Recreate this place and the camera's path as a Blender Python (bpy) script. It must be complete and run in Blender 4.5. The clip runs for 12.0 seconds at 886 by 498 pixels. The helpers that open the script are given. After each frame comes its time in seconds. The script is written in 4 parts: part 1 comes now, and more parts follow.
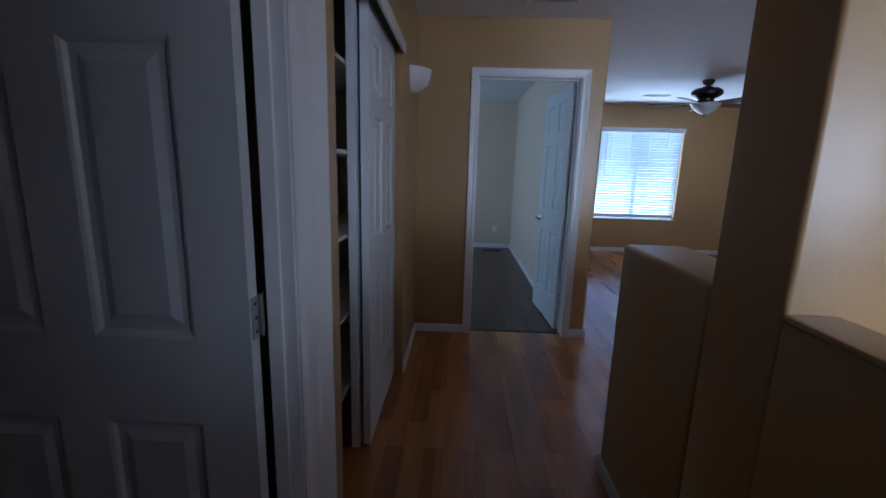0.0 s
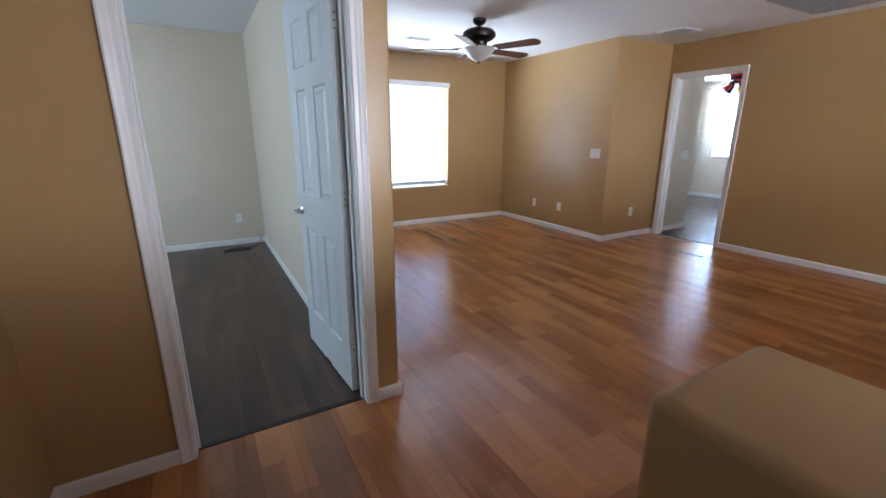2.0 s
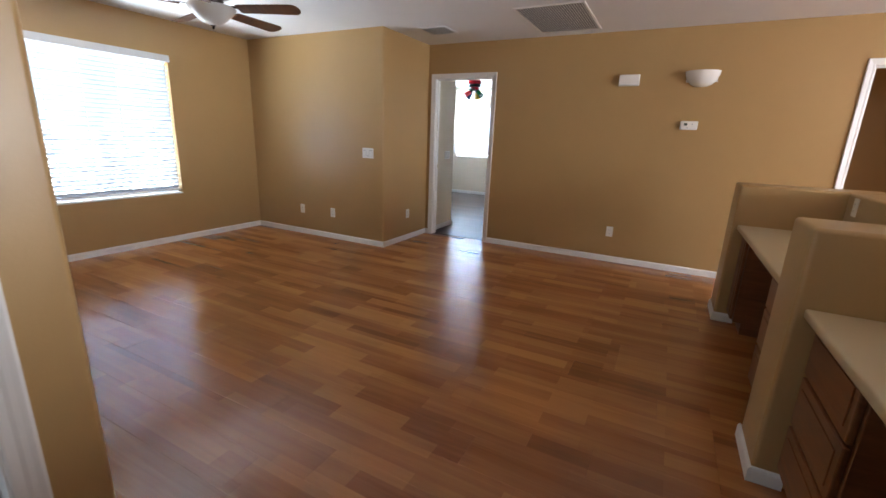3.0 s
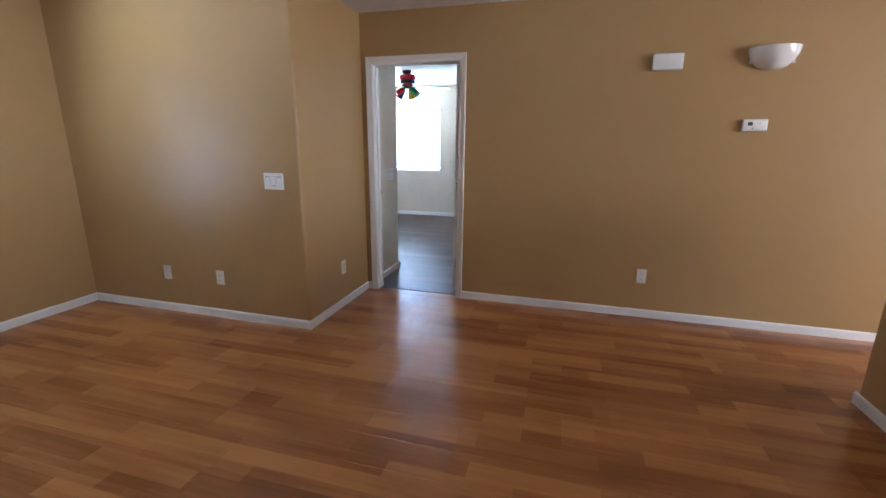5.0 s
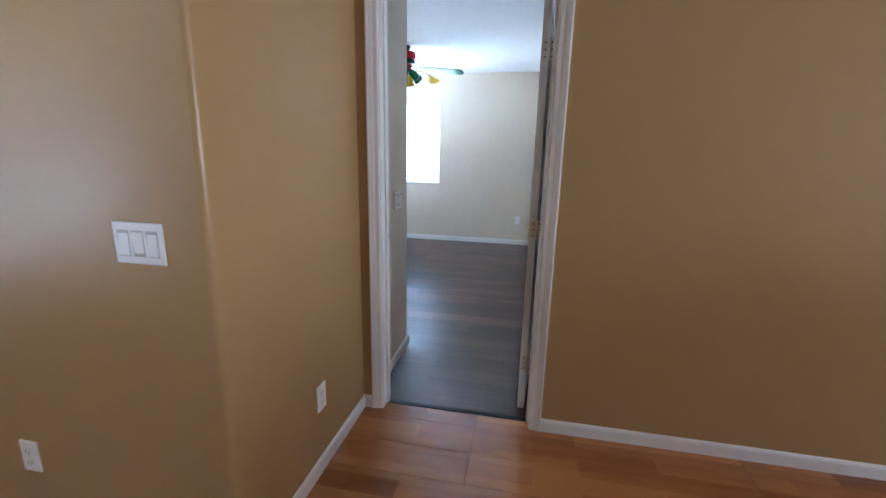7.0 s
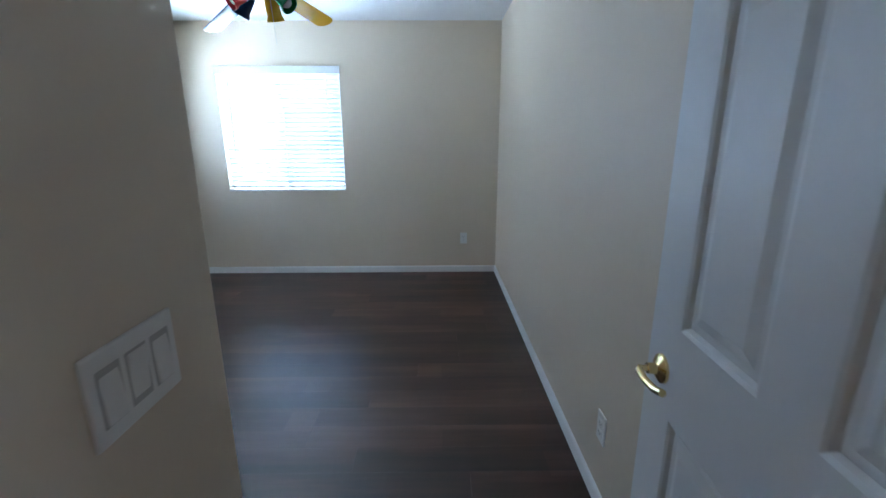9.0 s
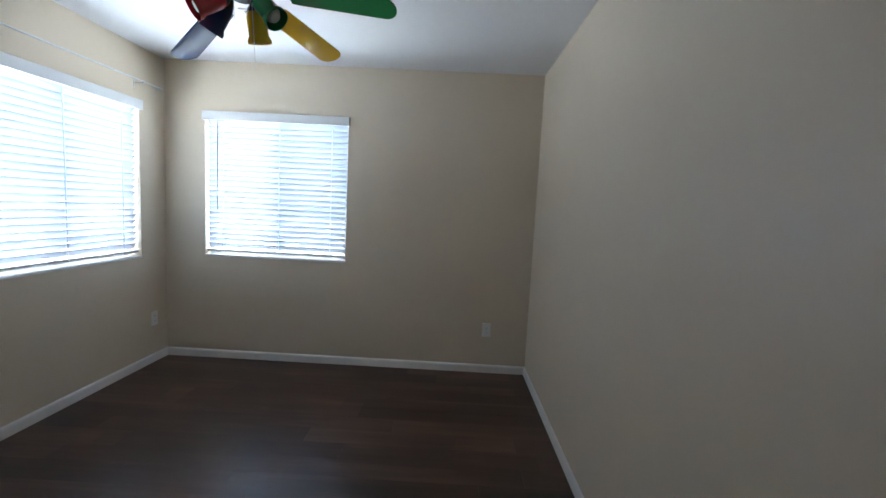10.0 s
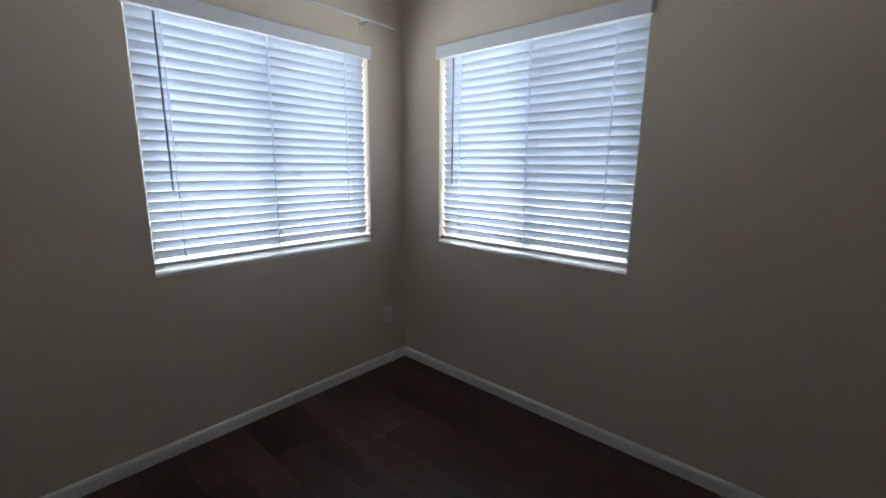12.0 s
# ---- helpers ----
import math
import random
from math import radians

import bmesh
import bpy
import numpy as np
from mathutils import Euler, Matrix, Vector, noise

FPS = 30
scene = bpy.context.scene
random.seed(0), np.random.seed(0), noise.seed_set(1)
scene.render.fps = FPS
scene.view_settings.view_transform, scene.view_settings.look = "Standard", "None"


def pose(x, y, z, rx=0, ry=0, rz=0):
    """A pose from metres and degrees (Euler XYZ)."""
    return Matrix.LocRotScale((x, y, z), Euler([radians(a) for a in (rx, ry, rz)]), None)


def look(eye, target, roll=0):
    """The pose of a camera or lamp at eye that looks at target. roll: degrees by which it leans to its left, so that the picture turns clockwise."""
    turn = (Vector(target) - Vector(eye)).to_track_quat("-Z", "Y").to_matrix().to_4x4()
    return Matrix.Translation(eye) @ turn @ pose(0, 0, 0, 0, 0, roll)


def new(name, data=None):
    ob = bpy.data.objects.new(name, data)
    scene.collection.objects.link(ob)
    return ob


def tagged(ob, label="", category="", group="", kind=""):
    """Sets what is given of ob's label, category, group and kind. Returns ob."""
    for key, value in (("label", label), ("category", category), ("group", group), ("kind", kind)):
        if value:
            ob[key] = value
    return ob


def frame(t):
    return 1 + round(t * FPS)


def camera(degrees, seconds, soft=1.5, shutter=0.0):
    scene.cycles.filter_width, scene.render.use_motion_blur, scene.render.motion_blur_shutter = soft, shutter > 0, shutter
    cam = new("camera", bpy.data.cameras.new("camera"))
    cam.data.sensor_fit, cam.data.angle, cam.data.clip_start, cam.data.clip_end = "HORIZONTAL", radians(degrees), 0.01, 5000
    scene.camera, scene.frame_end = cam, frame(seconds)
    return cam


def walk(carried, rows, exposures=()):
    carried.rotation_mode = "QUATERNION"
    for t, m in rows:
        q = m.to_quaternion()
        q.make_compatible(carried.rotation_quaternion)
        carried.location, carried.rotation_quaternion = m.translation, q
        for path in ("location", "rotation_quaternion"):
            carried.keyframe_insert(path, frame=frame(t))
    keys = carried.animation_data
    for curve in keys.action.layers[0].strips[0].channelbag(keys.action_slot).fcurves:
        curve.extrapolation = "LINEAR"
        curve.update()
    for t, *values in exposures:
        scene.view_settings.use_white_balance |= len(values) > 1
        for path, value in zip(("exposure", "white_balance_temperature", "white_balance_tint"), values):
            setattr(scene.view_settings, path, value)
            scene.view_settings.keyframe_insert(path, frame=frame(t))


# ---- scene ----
cam = camera(92.8, 12.0, 1.5, 0.15)
PATH = [
    (0, (-0.064, 0.147, 1.361), (-0.13, 2.109, 0.977), 1.6),
    (0.5, (-0.031, 0.419, 1.347), (0.011, 2.365, 0.889), -3.0),
    (0.8, (0.015, 0.649, 1.36), (0.159, 2.579, 0.856), -0.8),
    (1, (0.023, 0.801, 1.352), (0.181, 2.723, 0.82), -0.4),
    (1.5, (0.091, 1.229, 1.362), (0.77, 3.031, 0.822), 1.2),
    (2, (0.226, 1.661, 1.344), (1.18, 3.338, 0.818), 0.1),
    (2.5, (0.302, 2.084, 1.354), (1.442, 3.64, 0.826), -0.6),
    (3, (0.599, 2.374, 1.328), (2.315, 3.263, 0.812), 2.2),
    (3.2, (0.685, 2.525, 1.336), (2.42, 3.374, 0.816), 1.9),
    (4.8, (1.9, 3.472, 1.363), (3.773, 3.977, 0.877), 0.8),
    (5, (2.073, 3.548, 1.369), (3.945, 4.066, 0.889), 0.6),
    (5.5, (2.477, 3.767, 1.394), (4.366, 4.222, 0.917), -0.8),
    (6, (2.838, 4.061, 1.393), (4.68, 4.696, 0.943), 1.6),
    (6.5, (3.273, 4.286, 1.387), (5.17, 4.744, 0.949), 2.1),
    (8.3, (5.022, 4.861, 1.321), (6.944, 5.079, 0.812), -1.8),
    (8.5, (5.24, 4.872, 1.348), (7.173, 4.947, 0.842), -1.8),
    (8.8, (5.537, 4.886, 1.337), (7.477, 4.854, 0.852), -0.8),
    (9, (5.738, 4.891, 1.35), (7.676, 4.871, 0.856), -0.2),
    (9.5, (6.178, 4.975, 1.386), (8.155, 4.95, 1.083), -0.7),
    (10, (6.601, 4.969, 1.366), (8.592, 5.002, 1.171), 2.9),
    (10.5, (6.976, 4.968, 1.395), (8.946, 5.307, 1.329), 0.9),
    (11, (7.391, 4.999, 1.396), (9.338, 5.43, 1.248), 2.2),
    (11.5, (7.812, 5.033, 1.372), (9.61, 5.872, 1.122), 0.4),
    (12, (8.095, 5.2, 1.364), (9.553, 6.513, 0.976), 0.5),
]
walk(cam, [(t, look(eye, target, roll)) for t, eye, target, roll in PATH], [
    (0.0, 0.75, 4750, 10), (0.5, 1.85, 5200, 10), (1.0, 2.1, 5600, 10), (1.5, 2.1, 5650, 10), (2.5, 1.95, 5900, 10),
    (3.0, 1.9, 6300, 10), (5.0, 1.9, 5650, 10), (6.0, 1.95, 5450, 9), (6.5, 1.95, 5450, 9), (8.3, 1.75, 5150, 9), (8.7, 1.35, 5250, 7),
    (9.0, 0.95, 5500, 6), (9.5, 0.35, 6100, 9), (10.0, 0.15, 6500, 11), (10.5, -0.45, 6700, 11), (11.0, -0.5, 6800, 12), (12.0, -0.85, 7000, 15)])

# ---- world, sun, window light ----
world = bpy.data.worlds.new("sky")
scene.world = world
world.use_nodes = True
wn = world.node_tree
sky = wn.nodes.new("ShaderNodeTexSky")
sky.sky_type = "NISHITA"
sky.sun_disc = False
sky.sun_elevation = radians(62)
sky.sun_rotation = radians(180)
wn.nodes["Background"].inputs["Strength"].default_value = 0.05
wn.links.new(sky.outputs["Color"], wn.nodes["Background"].inputs["Color"])

sun_data = bpy.data.lights.new("sun", "SUN")
sun_data.energy = 2.0
sun_data.angle = radians(0.5)
sun_data.color = (1.0, 0.95, 0.87)
sun = new("sun", sun_data)
sun.matrix_world = look((2, -20, 38), (2, 0, 0))


def window_light(name, x, y, z, heading, width, height, watts, color=(0.86, 0.94, 1.0), down=0):
    """Daylight that stands in a window's opening, shining towards heading (degrees from +y, counterclockwise)."""
    data = bpy.data.lights.new(name, "AREA")
    data.shape, data.size, data.size_y = "RECTANGLE", width, height
    data.energy, data.color = watts, color
    ob = new(name, data)
    ob.matrix_world = pose(x, y, z, 90 - down, 0, heading)
    return ob


CEIL = 2.44
HX, Y1, SX = -0.40, 3.50, 1.005          # hall: west wall, end wall, free end of the stub
NY, JX, JY, EX = 7.447, 4.662, 5.299, 5.663  # living room: north wall, chase, east wall
BX, BE, BN, BS = 5.783, 10.060, 7.337, 4.290  # bedroom: door wall, east, north, south
SWY, SWX = 5.28, 6.442                   # bedroom: wall with the switches, and its end
KS = -2.60                               # kitchen: south wall
W1 = (2.24, 3.605, 0.57, 2.06)           # windows: from, to, sill, head
W2 = (8.585, 9.780, 0.879, 2.035)
W3 = (5.833, 7.009, 0.879, 2.035)
WK = (1.3, 4.6, 0.95, 2.15)
WR = (4.6, 6.6, 0.8, 2.1)
window_light("daylight_living", (W1[0] + W1[1]) / 2, NY + 0.17, (W1[2] + W1[3]) / 2, 180, 1.36, 1.48, 54)
window_light("daylight_bedroom_north", (W2[0] + W2[1]) / 2, BN + 0.42, 1.75, 180, 1.9, 1.9, 345, (0.77, 0.89, 1.0), 10)
window_light("daylight_bedroom_east", BE + 0.42, (W3[0] + W3[1]) / 2, 1.75, 90, 1.9, 1.9, 395, (0.77, 0.89, 1.0), 10)
window_light("daylight_kitchen", (WK[0] + WK[1]) / 2, KS - 0.10, (WK[2] + WK[3]) / 2, 0, 3.3, 1.2, 44, (0.97, 0.97, 1.0))
window_light("daylight_study", -2.62, (WR[0] + WR[1]) / 2, (WR[2] + WR[3]) / 2, 270, 2.0, 1.3, 10.5, (0.72, 0.88, 1.0))

# ---- materials ----
MATS = {}


def nodes_of(name):
    m = bpy.data.materials.new(name)
    m.use_nodes = True
    MATS[name] = m
    nt = m.node_tree
    return m, nt, nt.nodes["Principled BSDF"]


def coords(nt, scale=(1, 1, 1), world_space=True, shuffle=0.0):
    """World position (or the object's own), scaled, and moved by a random amount for each object."""
    if world_space:
        src = nt.nodes.new("ShaderNodeNewGeometry").outputs["Position"]
    else:
        src = nt.nodes.new("ShaderNodeTexCoord").outputs["Object"]
    if shuffle:
        info = nt.nodes.new("ShaderNodeObjectInfo")
        mul = nt.nodes.new("ShaderNodeMath")
        mul.operation = "MULTIPLY"
        mul.inputs[1].default_value = shuffle
        nt.links.new(info.outputs["Random"], mul.inputs[0])
        add = nt.nodes.new("ShaderNodeVectorMath")
        add.operation = "ADD"
        nt.links.new(src, add.inputs[0])
        nt.links.new(mul.outputs[0], add.inputs[1])
        src = add.outputs[0]
    mp = nt.nodes.new("ShaderNodeMapping")
    mp.inputs["Scale"].default_value = scale
    nt.links.new(src, mp.inputs["Vector"])
    return mp.outputs["Vector"]


def noise_of(nt, vec, scale, detail=4.0, rough=0.55, distortion=0.0):
    n = nt.nodes.new("ShaderNodeTexNoise")
    n.inputs["Scale"].default_value = scale
    n.inputs["Detail"].default_value = detail
    n.inputs["Roughness"].default_value = rough
    n.inputs["Distortion"].default_value = distortion
    nt.links.new(vec, n.inputs["Vector"])
    return n.outputs["Fac"]


def ramp_of(nt, fac, stops):
    r = nt.nodes.new("ShaderNodeValToRGB")
    el = r.color_ramp.elements
    while len(el) < len(stops):
        el.new(0.5)
    for e, (p, c) in zip(el, stops):
        e.position, e.color = p, (*c, 1)
    nt.links.new(fac, r.inputs["Fac"])
    return r.outputs["Color"]


def mix_of(nt, fac, a, b, blend="MIX"):
    m = nt.nodes.new("ShaderNodeMix")
    m.data_type, m.blend_type = "RGBA", blend
    for sock, v in ((m.inputs[0], fac), (m.inputs[6], a), (m.inputs[7], b)):
        if isinstance(v, (int, float)):
            sock.default_value = v
        elif isinstance(v, tuple):
            sock.default_value = (*v, 1)
        else:
            nt.links.new(v, sock)
    return m.outputs[2]


def bump_of(nt, bsdf, height, strength, distance=0.002):
    b = nt.nodes.new("ShaderNodeBump")
    b.inputs["Strength"].default_value = strength
    b.inputs["Distance"].default_value = distance
    nt.links.new(height, b.inputs["Height"])
    nt.links.new(b.outputs["Normal"], bsdf.inputs["Normal"])


def range_of(nt, fac, lo, hi):
    r = nt.nodes.new("ShaderNodeMapRange")
    r.inputs["To Min"].default_value, r.inputs["To Max"].default_value = lo, hi
    nt.links.new(fac, r.inputs["Value"])
    return r.outputs["Result"]


def gloss_of(nt, fac, rough, less, more):
    lo, hi = rough - less, rough + more
    lo, hi = (max(lo, 0.29), max(hi, 0.30)) if rough > 0.275 else (max(lo, 0.03), min(hi, 0.26))
    return range_of(nt, fac, lo, hi)


def dark(c, k):
    return tuple(v * k for v in c)


def painted(name, color, rough=0.45, peel=0.25, mottle=0.10, spec=0.5, scale=110):
    """Rolled wall or trim paint with orange peel, faint patches and scuffs."""
    m, nt, b = nodes_of(name)
    p = coords(nt)
    big = noise_of(nt, p, 1.7, 5, 0.6)
    fine = noise_of(nt, p, 26, 3, 0.6)
    c = mix_of(nt, big, dark(color, 1 - mottle), dark(color, 1 + mottle * 0.5))
    c = mix_of(nt, range_of(nt, fine, 0.0, 0.22), c, dark(color, 0.86))
    nt.links.new(c, b.inputs["Base Color"])
    nt.links.new(gloss_of(nt, big, rough, 0.06, 0.07), b.inputs["Roughness"])
    b.inputs["Specular IOR Level"].default_value = spec
    if peel:
        bump_of(nt, b, noise_of(nt, p, scale, 3, 0.6), peel, 0.0015)
    return m


def plain(name, color, rough=0.4, metal=0.0, spec=0.5, vary=0.06, coat=0.0):
    """A smooth made thing: slight unevenness in tone and gloss."""
    m, nt, b = nodes_of(name)
    n = noise_of(nt, coords(nt, world_space=False), 9, 4, 0.6)
    nt.links.new(mix_of(nt, n, dark(color, 1 - vary), dark(color, 1 + vary)), b.inputs["Base Color"])
    nt.links.new(gloss_of(nt, n, rough, 0.06, 0.06), b.inputs["Roughness"])
    b.inputs["Metallic"].default_value = metal
    b.inputs["Specular IOR Level"].default_value = spec
    b.inputs["Coat Weight"].default_value = coat
    return m


def plank_wood(name, dark_c, mid_c, light_c, rough, strip, strip_len, tone, grain_k=0.42, cloud_k=0.30, streak_k=0.14, spec=0.5, stops=(0.22, 0.52, 0.86)):
    """Printed laminate: strips of differing tone along y, with long grain."""
    m, nt, b = nodes_of(name)
    sep = nt.nodes.new("ShaderNodeSeparateXYZ")
    nt.links.new(nt.nodes.new("ShaderNodeNewGeometry").outputs["Position"], sep.inputs[0])
    swap = nt.nodes.new("ShaderNodeCombineXYZ")
    nt.links.new(sep.outputs["Y"], swap.inputs["X"])
    nt.links.new(sep.outputs["X"], swap.inputs["Y"])
    brick = nt.nodes.new("ShaderNodeTexBrick")
    brick.offset, brick.offset_frequency, brick.squash = 0.37, 2, 1.0
    for key, v in (("Scale", 1.0), ("Mortar Size", 0.0), ("Bias", 0.0), ("Brick Width", strip_len), ("Row Height", strip)):
        brick.inputs[key].default_value = v
    brick.inputs["Color1"].default_value = (0, 0, 0, 1)
    brick.inputs["Color2"].default_value = (1, 1, 1, 1)
    nt.links.new(swap.outputs[0], brick.inputs["Vector"])
    info = nt.nodes.new("ShaderNodeObjectInfo")
    grain = noise_of(nt, coords(nt, (34, 1.6, 1), shuffle=7.0), 1.0, 6, 0.62, 0.6)
    streak = noise_of(nt, coords(nt, (120, 3.5, 1), shuffle=5.0), 1.0, 3, 0.6)
    cloud = noise_of(nt, coords(nt, (5, 0.9, 1), shuffle=3.0), 1.0, 3, 0.5)

    def add3(pairs):
        out = None
        for sock, k in pairs:
            mu = nt.nodes.new("ShaderNodeMath")
            mu.operation = "MULTIPLY_ADD"
            nt.links.new(sock, mu.inputs[0])
            mu.inputs[1].default_value = k
            if out is None:
                mu.inputs[2].default_value = 0.0
            else:
                nt.links.new(out, mu.inputs[2])
            out = mu.outputs[0]
        return out

    value = add3(((brick.outputs["Color"], tone), (info.outputs["Random"], 0.16), (grain, grain_k), (cloud, cloud_k), (streak, streak_k)))
    b.inputs["Specular IOR Level"].default_value = spec
    col = ramp_of(nt, value, ((stops[0], dark_c), (stops[1], mid_c), (stops[2], light_c)))
    nt.links.new(col, b.inputs["Base Color"])
    smear = noise_of(nt, coords(nt, (1.6, 1.6, 1)), 1.3, 5, 0.65)
    nt.links.new(gloss_of(nt, smear, rough, 0.02, 0.03), b.inputs["Roughness"])
    return m


def wood(name, dark_c, light_c, rough, scale=(30, 2, 2)):
    m, nt, b = nodes_of(name)
    g = noise_of(nt, coords(nt, scale, False), 1.0, 6, 0.6, 0.8)
    nt.links.new(ramp_of(nt, g, ((0.25, dark_c), (0.75, light_c))), b.inputs["Base Color"])
    nt.links.new(gloss_of(nt, g, rough, 0.05, 0.1), b.inputs["Roughness"])
    bump_of(nt, b, g, 0.08, 0.001)
    return m


TAN = painted("tan_wall_paint", (0.455, 0.293, 0.126), 0.32, 0.22, 0.08)
PALE = painted("pale_wall_paint", (0.71, 0.61, 0.485), 0.42, 0.22, 0.06)
WHITE_CEIL = painted("ceiling_paint", (0.82, 0.82, 0.83), 0.8, 0.7, 0.04, 0.2, 45)
TRIM = painted("white_trim_paint", (0.84, 0.83, 0.82), 0.33, 0.05, 0.05)
DOORW = painted("white_door_paint", (0.74, 0.75, 0.76), 0.36, 0.06, 0.06)
SHELF = painted("shelf_paint", (0.73, 0.685, 0.585), 0.5, 0.1, 0.08)
OAK = plank_wood("oak_laminate", (0.095, 0.027, 0.008), (0.300, 0.106, 0.030), (0.53, 0.225, 0.068), 0.20, 0.096, 0.55, 0.30, 0.34, 0.48, 0.06, 0.85)
DARKWOOD = plank_wood("dark_vinyl", (0.009, 0.004, 0.003), (0.044, 0.020, 0.014), (0.125, 0.064, 0.046), 0.29, 0.15, 1.22, 0.12, 0.26, 0.60, 0.0, 0.55, (0.36, 0.55, 0.78))
PLASTIC = plain("white_plastic", (0.84, 0.83, 0.80), 0.35)
# grey that paints the shade in the gap round switch rockers
PLATE_GAP_SHADE = plain("plate_gap_shade", (0.50, 0.49, 0.47), 0.5)
DUCT = plain("duct_grey", (0.30, 0.30, 0.31), 0.6)
SLOT = plain("dark_slot", (0.02, 0.02, 0.02), 0.6)
VINYL = plain("white_vinyl", (0.78, 0.79, 0.80), 0.35)
BRONZE = plain("dark_bronze", (0.035, 0.028, 0.024), 0.30, 0.7, 0.5, 0.15)
BLACKM = plain("black_metal", (0.02, 0.02, 0.022), 0.35, 0.6)
STEEL = plain("brushed_steel", (0.62, 0.61, 0.58), 0.28, 1.0)
BRASS = plain("polished_brass", (0.78, 0.60, 0.28), 0.18, 1.0)
SATIN_BRASS = plain("satin_brass", (0.80, 0.70, 0.48), 0.5, 0.6)
CERAMIC = plain("glazed_ceramic", (0.80, 0.79, 0.76), 0.16, 0, 0.5, 0.03, 0.3)
BLADEWOOD = wood("walnut_blade", (0.06, 0.022, 0.009), (0.19, 0.078, 0.032), 0.48)
CABINET = wood("cabinet_wood", (0.13, 0.048, 0.018), (0.26, 0.105, 0.042), 0.38, (3, 3, 22))
COUNTER = painted("counter_laminate", (0.62, 0.50, 0.31), 0.36, 0.02, 0.08)
RED = plain("red_enamel", (0.50, 0.022, 0.035), 0.12, 0, 0.35, 0.02, 0.0)
GREEN = plain("green_enamel", (0.012, 0.17, 0.045), 0.12, 0, 0.35, 0.02, 0.0)
YELLOW = plain("yellow_enamel", (0.62, 0.36, 0.015), 0.12, 0, 0.35, 0.02, 0.0)
BLUE = plain("blue_enamel", (0.016, 0.040, 0.13), 0.06, 0, 0.22, 0.02, 0.0)
GROUND = painted("dry_ground", (0.30, 0.25, 0.19), 0.9, 0.5, 0.2, 0.2, 20)


def frosted():
    m, nt, b = nodes_of("frosted_glass")
    b.inputs["Base Color"].default_value = (0.86, 0.86, 0.84, 1)
    b.inputs["Roughness"].default_value = 0.35
    n = noise_of(nt, coords(nt, world_space=False), 14, 3)
    nt.links.new(range_of(nt, n, 0.3, 0.42), b.inputs["Roughness"])
    b.inputs["Transmission Weight"].default_value = 0.35
    return m


def slat_material(name="blind_slat", least=0.08, most=0.10):
    """Faux wood or cord that lets a little daylight through."""
    m, nt, b = nodes_of(name)
    b.inputs["Base Color"].default_value = (0.62, 0.67, 0.74, 1)
    b.inputs["Roughness"].default_value = 0.42
    tr = nt.nodes.new("ShaderNodeBsdfTranslucent")
    tr.inputs["Color"].default_value = (0.80, 0.86, 0.95, 1)
    n = noise_of(nt, coords(nt, (2, 2, 30)), 3.0, 2)
    mixer = nt.nodes.new("ShaderNodeMixShader")
    nt.links.new(range_of(nt, n, least, most), mixer.inputs["Fac"])
    nt.links.new(b.outputs[0], mixer.inputs[1])
    nt.links.new(tr.outputs[0], mixer.inputs[2])
    nt.links.new(mixer.outputs[0], nt.nodes["Material Output"].inputs["Surface"])
    return m


def glass_material():
    m, nt, b = nodes_of("window_glass")
    b.inputs["Base Color"].default_value = (0.95, 0.98, 0.97, 1)
    b.inputs["Roughness"].default_value = 0.0
    b.inputs["Transmission Weight"].default_value = 1.0
    b.inputs["IOR"].default_value = 1.45
    return m


FROST, SLAT, GLASS = frosted(), slat_material(), glass_material()
CORD = slat_material("ladder_cord", 0.75, 0.85)


def screen_material():
    """Woven insect mesh: half open, half dark grey thread."""
    m, nt, b = nodes_of("insect_screen")
    b.inputs["Base Color"].default_value = (0.05, 0.055, 0.06, 1)
    b.inputs["Roughness"].default_value = 0.7
    clear = nt.nodes.new("ShaderNodeBsdfTransparent")
    mixer = nt.nodes.new("ShaderNodeMixShader")
    mixer.inputs["Fac"].default_value = 0.72
    nt.links.new(b.outputs[0], mixer.inputs[1])
    nt.links.new(clear.outputs[0], mixer.inputs[2])
    nt.links.new(mixer.outputs[0], nt.nodes["Material Output"].inputs["Surface"])
    return m


SCREEN = screen_material()

# ---- mesh helpers ----


def add_box(bm, x0, x1, y0, y1, z0, z1, bevel=0.0, segments=2):
    """A box in bm, its edges rounded by bevel."""
    x0, x1, y0, y1, z0, z1 = min(x0, x1), max(x0, x1), min(y0, y1), max(y0, y1), min(z0, z1), max(z0, z1)
    r = bmesh.ops.create_cube(bm, size=1.0)
    vs = r["verts"]
    for v in vs:
        v.co = Vector(((x0 + x1) / 2 + v.co.x * (x1 - x0), (y0 + y1) / 2 + v.co.y * (y1 - y0), (z0 + z1) / 2 + v.co.z * (z1 - z0)))
    if bevel:
        es = list({e for v in vs for e in v.link_edges})
        bmesh.ops.bevel(bm, geom=es, offset=bevel, segments=segments, affect="EDGES", profile=0.5, clamp_overlap=True)
    return bm


def boxes(*specs, bevel=0.0, segments=2):
    bm = bmesh.new()
    for s in specs:
        add_box(bm, *s, bevel=bevel, segments=segments)
    return bm


